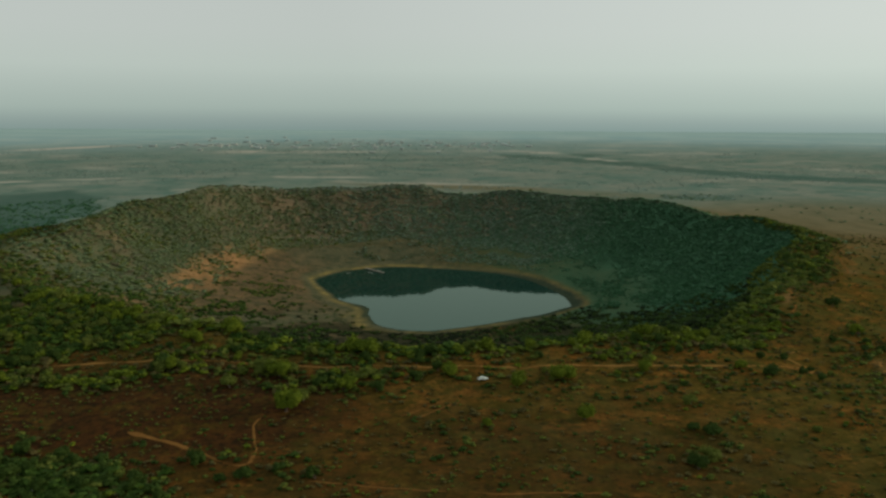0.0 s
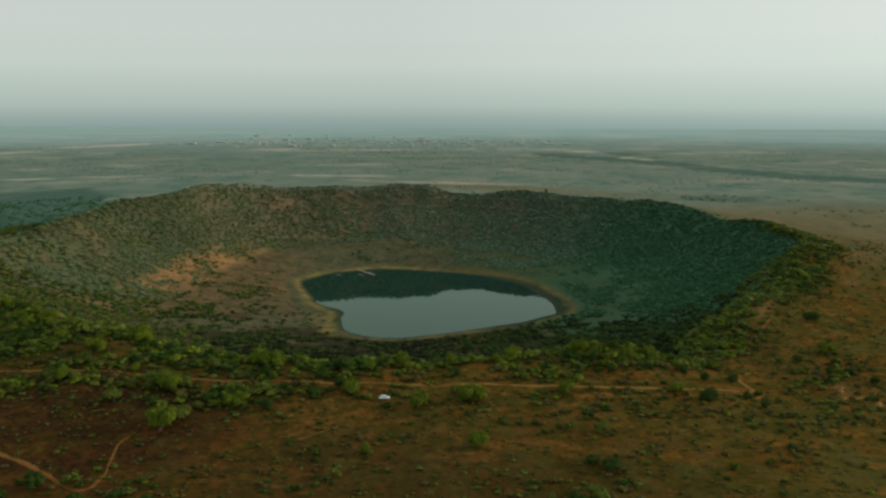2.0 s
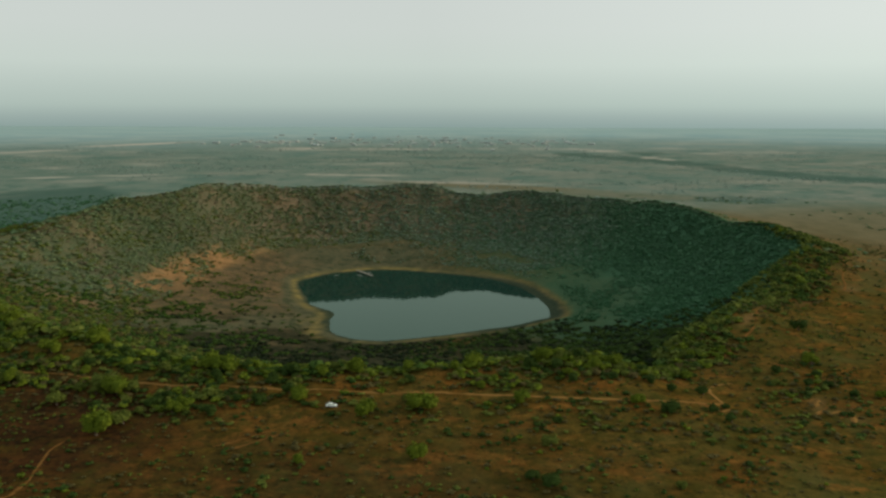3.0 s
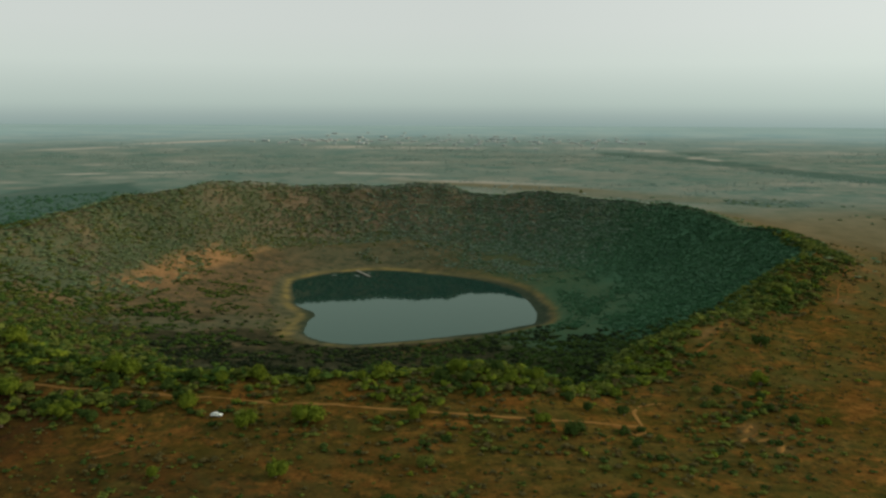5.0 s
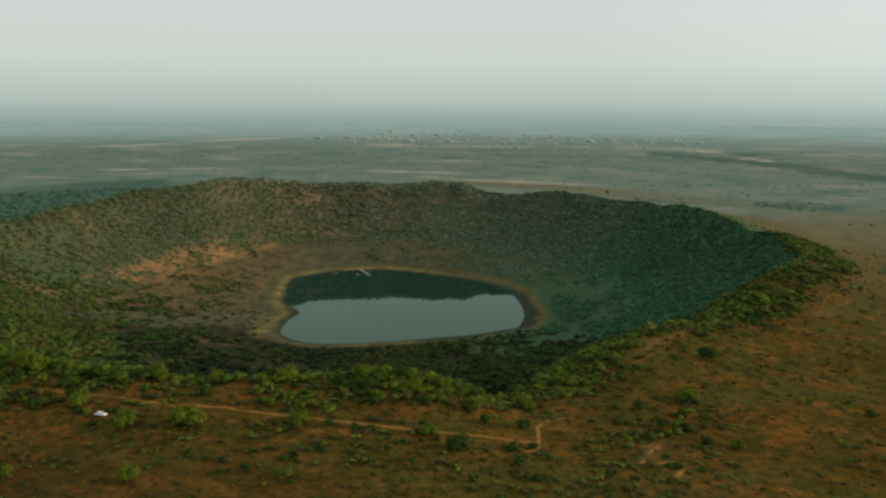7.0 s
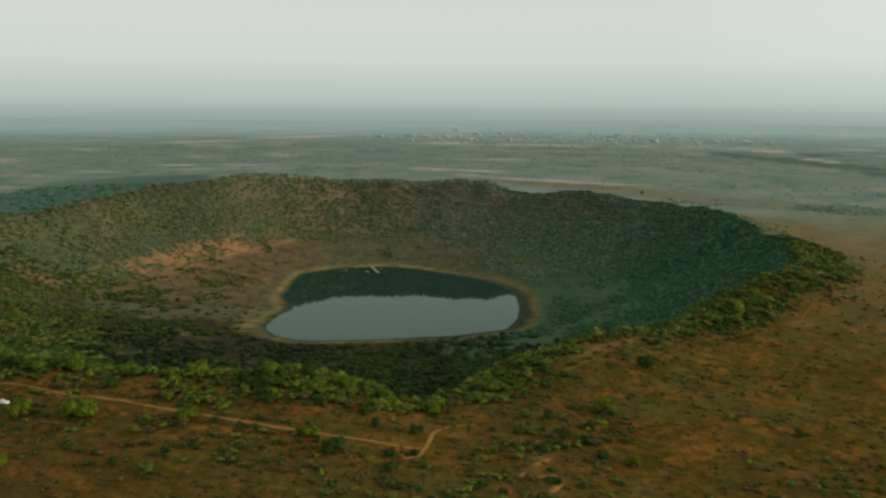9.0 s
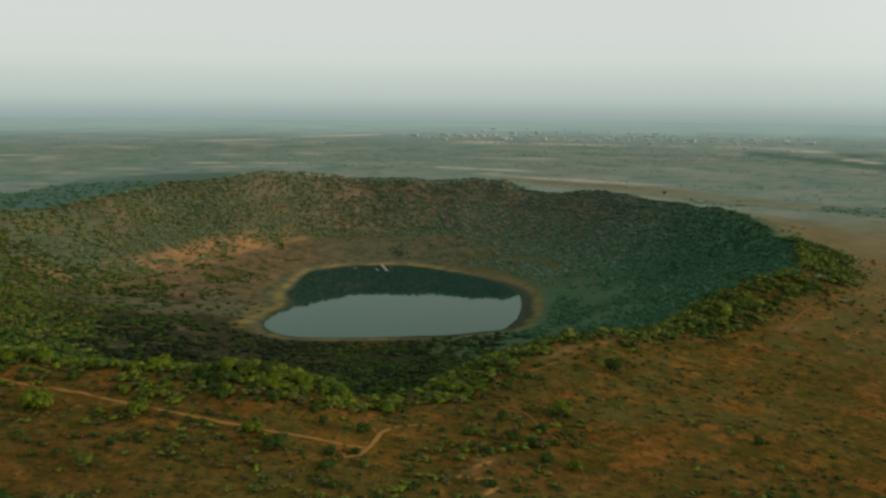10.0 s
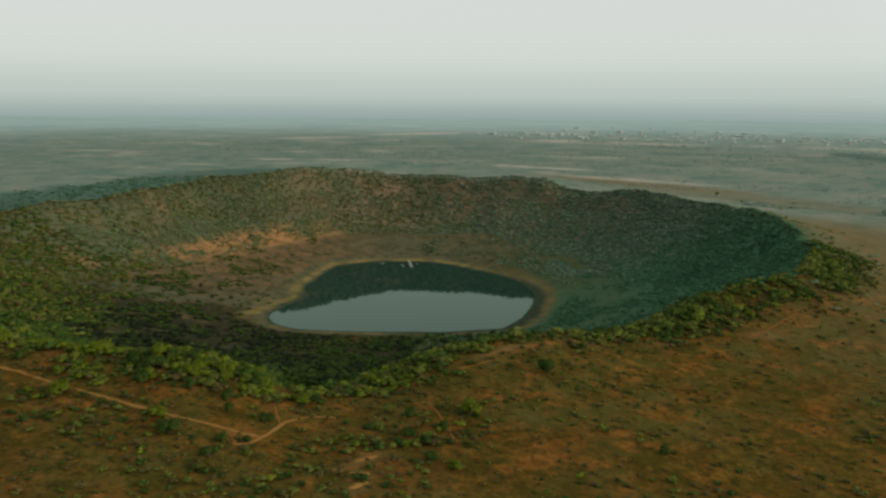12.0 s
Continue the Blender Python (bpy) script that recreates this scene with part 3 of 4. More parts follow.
def ribbon(name, points, width, lift, label, worn=0.5):
    """a worn track laid on the ground"""
    p = np.array(points, float)
    seg = np.r_[0, np.cumsum(np.hypot(*np.diff(p, axis=0).T))]
    s = np.arange(0, seg[-1], 1.2)
    px, py = np.interp(s, seg, p[:, 0]), np.interp(s, seg, p[:, 1])
    k = np.hanning(9)
    k /= k.sum()
    pad = lambda v: np.convolve(np.r_[[v[0]] * 4, v, [v[-1]] * 4], k, "valid")
    px, py = pad(px), pad(py)
    px, py = px + 1.2 * (fbm(s, s * 0, 25, 2, 5) - 0.5), py + 1.6 * (fbm(s, s * 0 + 50, 22, 2, 6) - 0.5)
    tx, ty = np.gradient(px), np.gradient(py)
    ln = np.hypot(tx, ty)
    sx, sy = -ty / ln, tx / ln
    ends = np.minimum(1, np.minimum(s, s[-1] - s) / 5 + 0.4)
    gaps = worn + (1 - worn) * smooth(0.30, 0.48, fbm(s, s * 0 + 3 + width, 14, 3, 8))
    half = width / 2 * (0.1 + 1.8 * fbm(s, s * 0 + 9 + width, 6, 4, 7)) * ends * gaps
    rows = []
    for k2 in (-1, -0.4, 0.4, 1):
        fray = 1 + 0.9 * (fbm(s, s * 0 + 40 * k2, 3.5, 3, 17) - 0.5) * abs(k2)
        qx, qy = px + sx * half * k2 * fray, py + sy * half * k2 * fray
        rows.append(np.stack([qx, qy, height(qx, qy) + lift - 0.12 * abs(k2)], -1))
    v = np.concatenate(rows)
    m = len(s)
    f = [(r * m + i, r * m + i + 1, (r + 1) * m + i + 1, (r + 1) * m + i) for r in range(3) for i in range(m - 1)]
    return tagged(new(name, mesh_from(name, v, f, [PATH if name == "footpath" else TRACK])), label, "dirt track", kind="structure")


ribbon("dirt_road", [(-330, 366), (-225, 384), (-170, 391), (-110, 392), (-70, 389), (-39, 387), (5, 390), (46, 392.6), (90, 396.4), (138.5, 399.7), (160, 404), (179, 409.5), (189, 412.5), (194, 416)], 1.7, 0.24, "sandy dirt road along the crater rim", 0.35)
ribbon("dirt_road", [(191, 402), (195, 409), (194, 418), (191, 431), (194, 440), (201, 445), (207, 446)], 1.7, 0.24, "sandy track bending off towards the rim gully")
ribbon("footpath", [(180, 410), (187, 408), (192, 402)], 1.9, 0.24, "sandy shortcut joining two dirt tracks", 0.1)
ribbon("footpath", [(191, 428), (184, 433), (177, 440), (170, 448)], 1.2, 0.24, "sandy path dropping into the bushy gully", 0.1)
ribbon("footpath", [(209, 483), (217, 494), (224, 505), (232, 517), (238, 530), (242, 545), (246, 558)], 1.5, 0.24, "pale sandy path worn along the rim", 0.1)
ribbon("footpath", [(-132, 319), (-123, 315), (-107, 308), (-93, 299), (-80, 290), (-75, 291), (-73, 296)], 2.2, 0.24, "sandy footpath round a patch of burnt grass", 0.1)
ribbon("footpath", [(-75, 291), (-74, 303), (-77, 311), (-81, 327), (-79, 336)], 1.1, 0.24, "faint path round a patch of burnt grass", 0.1)
ribbon("footpath", [(-14, 332), (-9, 338), (-4, 342.5), (4, 350), (8, 353)], 1.2, 0.24, "bare reddish rut through dry grass", 0.0)
ribbon("footpath", [(-19, 336), (-12, 342), (-4, 350), (1, 354)], 0.7, 0.24, "bare reddish rut through dry grass", 0.0)
ribbon("footpath", [(-50, 278), (-20, 273), (22, 269), (60, 272)], 0.9, 0.24, "worn reddish path through dry grass", 0.1)
ribbon("footpath", [(230, 475), (237, 471), (247, 463), (261, 450)], 1.2, 0.24, "worn reddish path between low bushes", 0.1)
ribbon("footpath", [(234, 408), (240, 417), (246, 423), (250, 431)], 1.2, 0.24, "bare reddish edge of an old square digging", 0.1)
ribbon("footpath", [(242, 405), (248, 411), (255, 424)], 1.2, 0.24, "bare reddish edge of an old square digging", 0.1)
ribbon("footpath", [(326, 636), (332, 650), (336, 668), (346, 694), (355, 722)], 1.2, 0.24, "pale sandy path leading round the rim", 0.1)

# ---- vegetation ----
_b = bmesh.new()
bmesh.ops.create_icosphere(_b, subdivisions=1, radius=1.0)
ICO_V, ICO_F = np.array([v.co[:] for v in _b.verts]), np.array([[v.index for v in f.verts] for f in _b.faces])
_b.free()


def leaf_quads(rng, centres, radii, count, size):
    """leaf sprays strewn over the skins of several lobes; each is two triangles, folded a little"""
    pick = rng.choice(len(centres), count, p=np.array(radii) ** 2 / np.sum(np.array(radii) ** 2))
    d = rng.normal(size=(count, 3))
    d /= np.linalg.norm(d, axis=1)[:, None]
    d[:, 2] = np.where(d[:, 2] < -0.35, -d[:, 2], d[:, 2])
    c = np.array(centres)[pick] + d * (np.array(radii)[pick] * rng.uniform(0.75, 1.08, count))[:, None]
    nrm = d + rng.normal(size=(count, 3)) * 0.4
    nrm /= np.linalg.norm(nrm, axis=1)[:, None]
    t1 = np.cross(nrm, rng.normal(size=(count, 3)))
    t1 /= np.linalg.norm(t1, axis=1)[:, None]
    t2 = np.cross(nrm, t1)
    s = (size * rng.uniform(0.6, 1.25, count))[:, None]
    v = np.stack([c - t1 * s, c + t2 * s * 0.7 + nrm * s * 0.2, c + t1 * s, c - t2 * s * 0.7 + nrm * s * 0.2], 1).reshape(-1, 3)
    k = np.arange(count)[:, None] * 4
    return v, np.concatenate([k + [0, 1, 2], k + [0, 2, 3]])


def lobes(rng, n, spread, flat):
    cs, rs = [], []
    for i in range(n):
        ang, d = rng.uniform(0, 6.283), spread * math.sqrt(rng.uniform(0.02, 1))
        rs.append(rng.uniform(0.36, 0.62))
        cs.append((d * math.cos(ang), d * math.sin(ang), flat * (0.75 + rng.uniform(-0.25, 0.4) - 0.35 * d)))
    return cs, rs


def core(rng, cs, rs, shrink, jitter):
    vs, fs, k = [], [], 0
    for c, r in zip(cs, rs):
        vs.append(np.array(c) + ICO_V * (r * shrink) * (1 + rng.uniform(-jitter, jitter, (len(ICO_V), 1))) * [1, 1, 0.8])
        fs.append(ICO_F + k)
        k += len(ICO_V)
    return np.concatenate(vs), np.concatenate(fs)


def stem(rng, h, r, sides=5, lean=0.1, base=(0, 0, 0), tip=None):
    tip = tip if tip is not None else (rng.uniform(-lean, lean), rng.uniform(-lean, lean), h)
    v, f, levels = [], [], 3
    for k in range(levels + 1):
        q = k / levels
        c = np.array(base) * (1 - q) + np.array(tip) * q + np.array([math.sin(q * 3) * lean * 0.3, math.sin(q * 4) * lean * 0.25, 0])
        for s in range(sides):
            a = 6.283 * s / sides
            rr = r * (1 - 0.7 * q) * (1.35 if k == 0 else 1)
            v.append(c + [rr * math.cos(a), rr * math.sin(a), 0])
    for k in range(levels):
        for s in range(sides):
            a, b = k * sides + s, k * sides + (s + 1) % sides
            f += [(a, b, b + sides), (a, b + sides, a + sides)]
    return np.array(v), np.array(f)


def join(*pieces):
    vs, fs, k = [], [], 0
    for v, f in pieces:
        vs.append(v)
        fs.append(np.asarray(f) + k)
        k += len(v)
    return np.concatenate(vs), np.concatenate(fs)


def bush_template(seed, n_lobes, n_leaves, leaf):
    """a low crown of radius about 1 that stands on the ground"""
    rng = np.random.default_rng(seed)
    cs, rs = lobes(rng, n_lobes, 0.62, 0.9)
    v, f = join(core(rng, cs, rs, 0.82, 0.2), leaf_quads(rng, cs, rs, n_leaves, leaf))
    v[:, :2] -= v[:, :2].mean(0)
    wide = np.percentile(np.hypot(v[:, 0], v[:, 1]), 92)
    return v / [wide, wide, v[:, 2].max() / 1.15], f


TINY_BUSH = [bush_template(600 + i, 1, 5, 0.42) for i in range(8)]
NEAR_BUSH = [bush_template(100 + i, 3, 18, 0.28) for i in range(8)]
FAR_CROWN = [bush_template(700 + i, 1, 3, 0.46) for i in range(8)]
FAR_BUSH = [bush_template(200 + i, 1, 4, 0.36) for i in range(8)]
SMALL_BUSH = [bush_template(400 + i, 1, 11, 0.32) for i in range(8)]
CANOPY = [bush_template(300 + i, 2, 8, 0.24) for i in range(10)]


def growth(name, templates, x, y, radius, kind_index, tint, label, category, tall=0.85, seed=7):
    """one object of uncounted bushes"""
    rng = np.random.default_rng(seed)
    z = height(x, y) - 0.12 * radius
    vs, fs, ms, ts, k = [], [], [], [], 0
    which = rng.integers(0, len(templates), len(x))
    turn, tallness = rng.uniform(0, 6.283, len(x)), tall * rng.uniform(0.75, 1.3, len(x))
    for w, (tv, tf) in enumerate(templates):
        i = np.nonzero(which == w)[0]
        if not len(i):
            continue
        c, s = np.cos(turn[i])[:, None], np.sin(turn[i])[:, None]
        r = radius[i][:, None]
        v = np.stack([x[i][:, None] + r * (c * tv[:, 0] - s * tv[:, 1]), y[i][:, None] + r * (s * tv[:, 0] + c * tv[:, 1]), z[i][:, None] + r * tallness[i][:, None] * tv[:, 2]], -1)
        vs.append(v.reshape(-1, 3))
        fs.append((tf[None] + (k + np.arange(len(i)) * len(tv))[:, None, None]).reshape(-1, 3))
        ms.append(np.repeat(kind_index[i], len(tf)))
        ts.append(np.repeat(tint[i], len(tv)))
        k += len(i) * len(tv)
    me = mesh_from(name, np.concatenate(vs), np.concatenate(fs), LEAVES, np.concatenate(ms), True)
    add_attribute(me, "tint", np.concatenate(ts))
    return tagged(new(name, me), label, category, kind="stuff")


def strew(seed, count, box, density):
    """random places in a box, kept by a density from 0 to 1"""
    rng = np.random.default_rng(seed)
    x, y = rng.uniform(box[0], box[1], count), rng.uniform(box[2], box[3], count)
    keep = rng.uniform(0, 1, count) < density(x, y)
    return x[keep], y[keep]


ROADS = [((-330, 366), (-225, 384)), ((-225, 384), (-170, 391)), ((-170, 391), (-39, 387)), ((-39, 387), (46, 392.6)), ((46, 392.6), (138, 400)), ((138, 400), (194, 416)), ((191, 390), (195, 409)), ((195, 409), (191, 431)),
         ((191, 431), (214, 449)), ((209, 483), (246, 558)), ((191, 431), (170, 453)), ((-150, 326), (-66, 284))]


def off_road(x, y, gap=4.0):
    ok = np.ones(len(x))
    for (ax, ay), (bx, by) in ROADS:
        t = np.clip(((x - ax) * (bx - ax) + (y - ay) * (by - ay)) / ((bx - ax) ** 2 + (by - ay) ** 2), 0, 1)
        ok *= np.hypot(x - ax - t * (bx - ax), y - ay - t * (by - ay)) > gap
    return ok


def inner_density(x, y):
    """trees inside the crater: closed on the walls, broken on the floor, sparse on the sand"""
    a, r, u, out = polar(x, y)
    deg = np.degrees(a)
    n1, n2, n3 = fbm(x, y, 40, 4, 41), fbm(x, y, 60, 3, 91), fbm(x, y, 24, 3, 117)
    east = smooth(-0.15, 0.4, np.cos(a - radians(8)))
    south = smooth(0.42, 0.68, -np.sin(a))
    wall = smooth(0.46, 0.60, u + 0.16 * (n2 - 0.5))
    d = wall * (0.80 + 0.2 * smooth(0.40, 0.58, n3))
    southwest = (1 - smooth(18, 30, np.abs((deg + 156 + 180) % 360 - 180)))
    d = d * (1 - 0.45 * southwest * smooth(0.95, 0.75, u) * smooth(0.58, 0.46, n2))
    d = np.maximum(d, east * (smooth(0.34, 0.52, u + 0.2 * (n2 - 0.5)) * 0.95 + smooth(0.10, 0.18, u) * (0.05 + 0.85 * smooth(np.where(deg < 10, 0.40, 0.48), np.where(deg < 10, 0.50, 0.58), n3))))
    d = np.maximum(d, south * smooth(0.05, 0.12, u) * (0.10 + 0.9 * smooth(0.40, 0.52, 0.5 * n2 + 0.5 * n3 - 0.07 * smooth(-95, -120, deg) * smooth(0.6, 0.45, u))))
    d = np.maximum(d, southwest * smooth(0.12, 0.2, u) * (0.05 + 0.6 * smooth(0.52, 0.60, n3)))
    d = np.maximum(d, smooth(0.10, 0.16, u) * (0.012 + 0.5 * smooth(0.60, 0.66, n3)))
    c = cover(x, y)
    d = d * (1 - 0.85 * np.clip(c["bare"], 0, 1) * smooth(0.62, 0.52, n3)) * (1 - c["beach"])
    return np.clip(d, 0, 1) * (u > np.where(np.sin(a) < -0.3, 0.03, 0.09)) * (out < 4)


def inner_kinds(x, y, rng):
    """which leaf colour goes where on the crater's walls, haze and shade included"""
    a, r, u, out = polar(x, y)
    n = len(x)
    deg = np.degrees(a)
    east = smooth(-0.15, 0.4, np.cos(a - radians(5)))
    patch = fbm(x, y, 55, 3, 93) - 0.5
    pick = rng.uniform(0, 1, n) + 0.5 * patch
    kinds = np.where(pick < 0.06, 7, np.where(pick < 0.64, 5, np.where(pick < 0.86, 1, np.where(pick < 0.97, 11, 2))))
    russet = 1 - smooth(20, 44, np.abs(deg - 114))
    kinds = np.where(rng.uniform(0, 1, n) < 0.32 * russet, np.where(pick < 0.6, 7, 11), kinds)
    low = (u < 0.66) & (np.abs(deg) > 100) & (east < 0.4)
    kinds = np.where(low & (rng.uniform(0, 1, n) < 0.6), np.where(pick < 0.55, 5, 1), kinds)
    kinds = np.where((u < 0.48) & (np.cos(a) < 0.1), np.where(pick < 0.4, 2, np.where(pick < 0.7, 12, 1)), kinds)
    # east wall: hazed teal far off, darker leaves as painted shade nearer
    kinds = np.where((east > rng.uniform(0, 1, n)) & (deg > -50), np.where(pick < 0.15 + 0.55 * smooth(-0.3, 0.7, np.sin(a)), 6, 9), kinds)
    # northern wall takes the palest leaves, haze put into colour
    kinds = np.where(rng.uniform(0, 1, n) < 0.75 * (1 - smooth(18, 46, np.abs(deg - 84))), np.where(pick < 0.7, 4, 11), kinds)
    near_side = (np.sin(a) < -0.45) & (u < np.where((deg > -84) & (deg < -48), 0.9, 0.62))
    kinds = np.where(near_side & (deg < -95), np.where(pick < 0.6, 12, 2), kinds)
    near_side = near_side & (rng.uniform(0, 1, n) < 0.25 + 0.75 * smooth(-134, -108, deg))
    # dark scrub leaves; near the gully they stand in for shade
    kinds = np.where(near_side, np.where(pick < 0.74, 10, np.where(pick < 0.96, 2, 12)), kinds)
    kinds = np.where((np.sin(a) < -0.45) & (u >= 0.62) & ((east < 0.6) | (deg < -50)), np.where(pick < 0.3, 2, np.where(pick < 0.72, 12, np.where(pick < 0.93, 1, 0))), kinds)
    kinds = np.where((rng.uniform(0, 1, n) < smooth(-104, -120, deg)) & (deg > -162) & (u > 0.5 + 0.2 * patch) & (deg < -90), np.where(pick < 0.28, 1, np.where(pick < 0.46, 3, np.where(pick < 0.76, 12, 2))), kinds)
    # inner crest: bright leaf kinds paint in the low sunlight
    kinds = np.where((deg > -135) & (deg < -66) & (u > 0.88), np.where(pick < 0.5, 0, np.where(pick < 0.85, 1, 12)), kinds)
    kinds = np.where((deg > -58) & (deg < -12) & (u > 0.86), np.where(pick < 0.5, 1, np.where(pick < 0.8, 2, 0)), kinds)
    # gully crowns darkened, its shade put into the leaf colour
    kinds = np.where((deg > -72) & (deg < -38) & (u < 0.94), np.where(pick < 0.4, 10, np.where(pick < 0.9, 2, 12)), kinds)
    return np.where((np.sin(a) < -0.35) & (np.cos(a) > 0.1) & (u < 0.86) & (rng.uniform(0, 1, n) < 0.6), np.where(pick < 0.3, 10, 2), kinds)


# crowns of the trees, then the low scrub between them
x, y = strew(11, 50000, (-390, 380, 395, 1170), inner_density)
a, r, u, out = polar(x, y)
rng = np.random.default_rng(5)
kinds = inner_kinds(x, y, rng)
size = (2.0 + 2.2 * rng.uniform(0, 1, len(x)) ** 1.4) * (0.72 + 0.36 * u.clip(0, 1))
near, middle = y < 560, (y >= 560) & (y < 740)
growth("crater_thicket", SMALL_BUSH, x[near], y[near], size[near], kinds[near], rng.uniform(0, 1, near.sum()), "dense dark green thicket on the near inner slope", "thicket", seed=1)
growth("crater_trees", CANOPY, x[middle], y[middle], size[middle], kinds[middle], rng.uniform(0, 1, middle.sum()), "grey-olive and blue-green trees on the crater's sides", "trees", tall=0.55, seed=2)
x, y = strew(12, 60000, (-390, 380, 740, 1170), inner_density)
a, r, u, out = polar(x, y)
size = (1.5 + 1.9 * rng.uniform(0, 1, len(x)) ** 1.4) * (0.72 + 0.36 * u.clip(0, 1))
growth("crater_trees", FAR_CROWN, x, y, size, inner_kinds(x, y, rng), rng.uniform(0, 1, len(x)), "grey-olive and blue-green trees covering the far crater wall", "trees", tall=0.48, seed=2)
x, y = strew(13, 13800, (-390, 380, 395, 1170), lambda x, y: np.clip(0.08 + 0.65 * inner_density(x, y) + 0.5 * (x < -20) * smooth(0.50, 0.60, fbm(x, y, 22, 3, 119)), 0, 1) * (polar(x, y)[2] > 0.08) * (polar(x, y)[3] < 4) * (1 - cover(x, y)["beach"]))
rng = np.random.default_rng(15)
growth("crater_scrub", TINY_BUSH, x, y, rng.uniform(0.5, 1.3, len(x)), inner_kinds(x, y, rng), rng.uniform(0, 1, len(x)), "low scrub between the trees of the crater", "scrub", tall=0.6, seed=16)


def outer_density(x, y):
    """bushes outside the rim: thick on the hill and along the crest, thin on the burnt and grassy plain"""
    a, r, u, out = polar(x, y)
    n1, n2 = fbm(x, y, 26, 3, 95), fbm(x, y, 70, 3, 97)
    clump = smooth(0.40, 0.56, n1)
    d = 0.025 + 0.15 * smooth(0.52, 0.64, n1) + 0.07 * smooth(0.55, 0.7, fbm(x, y, 11, 2, 96))      # open plain
    d = d * (1 - 0.35 * smooth(185, 230, x))
    d = np.maximum(d, smooth(10, 30, x) * smooth(175, 150, x) * smooth(352, 378, y) * (0.05 + 0.26 * clump))
    hill = smooth(75, 0, x) * smooth(397, 405, y) * smooth(545, 500, y)
    d = np.maximum(d, hill * (0.45 + 0.55 * clump))                                     # hill beyond the road
    d = np.maximum(d, smooth(80, -30, x) * smooth(360, 385, y) * (0.10 + 0.55 * clump))   # both sides of the road
    d = np.maximum(d, smooth(-90, -150, x) * smooth(350, 368, y) * (0.25 + 0.6 * clump))
    d = np.maximum(d, smooth(-45, -75, x) * smooth(302, 288, y) * (0.15 + 0.8 * clump))   # thicket by the footpath
    d = np.maximum(d, smooth(-140, -175, x) * smooth(330, 310, y) * (0.15 + 0.7 * clump))
    wide = np.where(np.cos(a) > 0.9, 20, np.where((np.cos(a) > 0.45) & (np.sin(a) < 0), 26, 11))
    d = np.maximum(d, np.exp(-(np.maximum(out - 2, 0) / wide) ** 2) * np.where((y < 470) & (x > -60), 0.16 + 0.6 * clump, 0.35 + 0.65 * clump))  # crest
    d = np.maximum(d, spot(x, y, 140, 435, 40, 14, 0.35, 24) * (0.7 + 0.3 * clump))
    d = np.maximum(d, spot(x, y, 198, 485, 34, 13, 0.4, 36) * (0.5 + 0.5 * clump))
    d = np.maximum(d, spot(x, y, 95, 412, 75, 11, 0.4, 6) * (0.12 + 0.5 * clump))
    d = np.maximum(d, spot(x, y, -62, 380, 34, 20, 0.5) * (0.35 + 0.6 * clump))
    d = np.maximum(d, spot(x, y, 195, 400, 90, 48, 0.6) * (0.05 + 0.26 * clump))
    d = np.maximum(d, spot(x, y, 228, 458, 36, 42, 0.6, -30) * (0.06 + 0.36 * clump))
    d = d * (1 - 0.85 * np.maximum(spot(x, y, -112, 332, 62, 26, 0.3), spot(x, y, -130, 411, 15, 6, 0.5)))
    d = d * (1 - 0.55 * smooth(-200, -250, x) * smooth(500, 545, y) * smooth(800, 700, y))
    east = smooth(-36, -26, np.degrees(a)) * smooth(24, 12, np.degrees(a))
    d = np.maximum(d, east * smooth(44, 26, out + 20 * (n1 - 0.5)) * (0.55 + 0.45 * clump))               # bush belt on the eastern rim
    seen = (x > -185 - 0.62 * (y - 267)) & (y > 256 + 0.88 * np.maximum(x - 165, 0))
    return d * (out > -3) * off_road(x, y, 2.0) * np.where(seen, 1, 0.25)


x, y = strew(21, 110000, (-460, 500, 195, 880), outer_density)
a, r, u, out = polar(x, y)
rng = np.random.default_rng(6)
pick = rng.uniform(0, 1, len(x)) + 0.4 * (fbm(x, y, 50, 3, 99) - 0.5)
kinds = np.where(pick < 0.33, 1, np.where(pick < 0.52, 2, np.where(pick < 0.9, 0, 3)))
thick = outer_density(x, y)
kinds = np.where((thick < 0.3) & (kinds == 0) & (pick < 0.78), 2, kinds)
high = (out < 30) & (y > 620)
kinds = np.where((np.degrees(a) > -52) & (out < 45) & (y > 470), np.where(pick < 0.45, 1, np.where(pick < 0.78, 2, np.where(pick < 0.92, 12, 0))), kinds)
# crest shrubs mostly bright leaves, sunlight put into their colour
kinds = np.where((np.abs(out) < 9) & (y < 500) & (np.degrees(a) > -128), np.where(pick < 0.62, 0, np.where(pick < 0.9, 1, 2)), kinds)
kinds = np.where((x < 40 - 0.5 * np.maximum(y - 420, 0)) & (y > 400) & (y < 545) & (pick > 0.25), np.where(pick < 0.5, 0, np.where(pick < 0.85, 12, 2)), kinds)
kinds = np.where((x < -40) & (y < 330), np.where(pick < 0.5, 2, np.where(pick < 0.85, 12, 1)), kinds)
kinds = np.where(high & (np.cos(a) < 0.35), np.where(pick < 0.6, 5, 11), kinds)
size = 0.6 + 0.9 * rng.uniform(0, 1, len(x)) ** 1.5 + 2.7 * thick ** 0.7 * rng.uniform(0.1, 1, len(x))
small = size < 2.3
kinds = np.where(small, np.where(pick < 0.24, 1, np.where(pick < 0.62, 2, np.where(pick < 0.66, 0, 3))), kinds)
growth("low_shrubs", SMALL_BUSH, x[small], y[small], size[small], kinds[small], rng.uniform(0, 1, small.sum()), "low green and brown shrubs dotted over red soil", "shrubs", seed=9)
x, y, size, kinds = x[~small], y[~small], size[~small], kinds[~small]
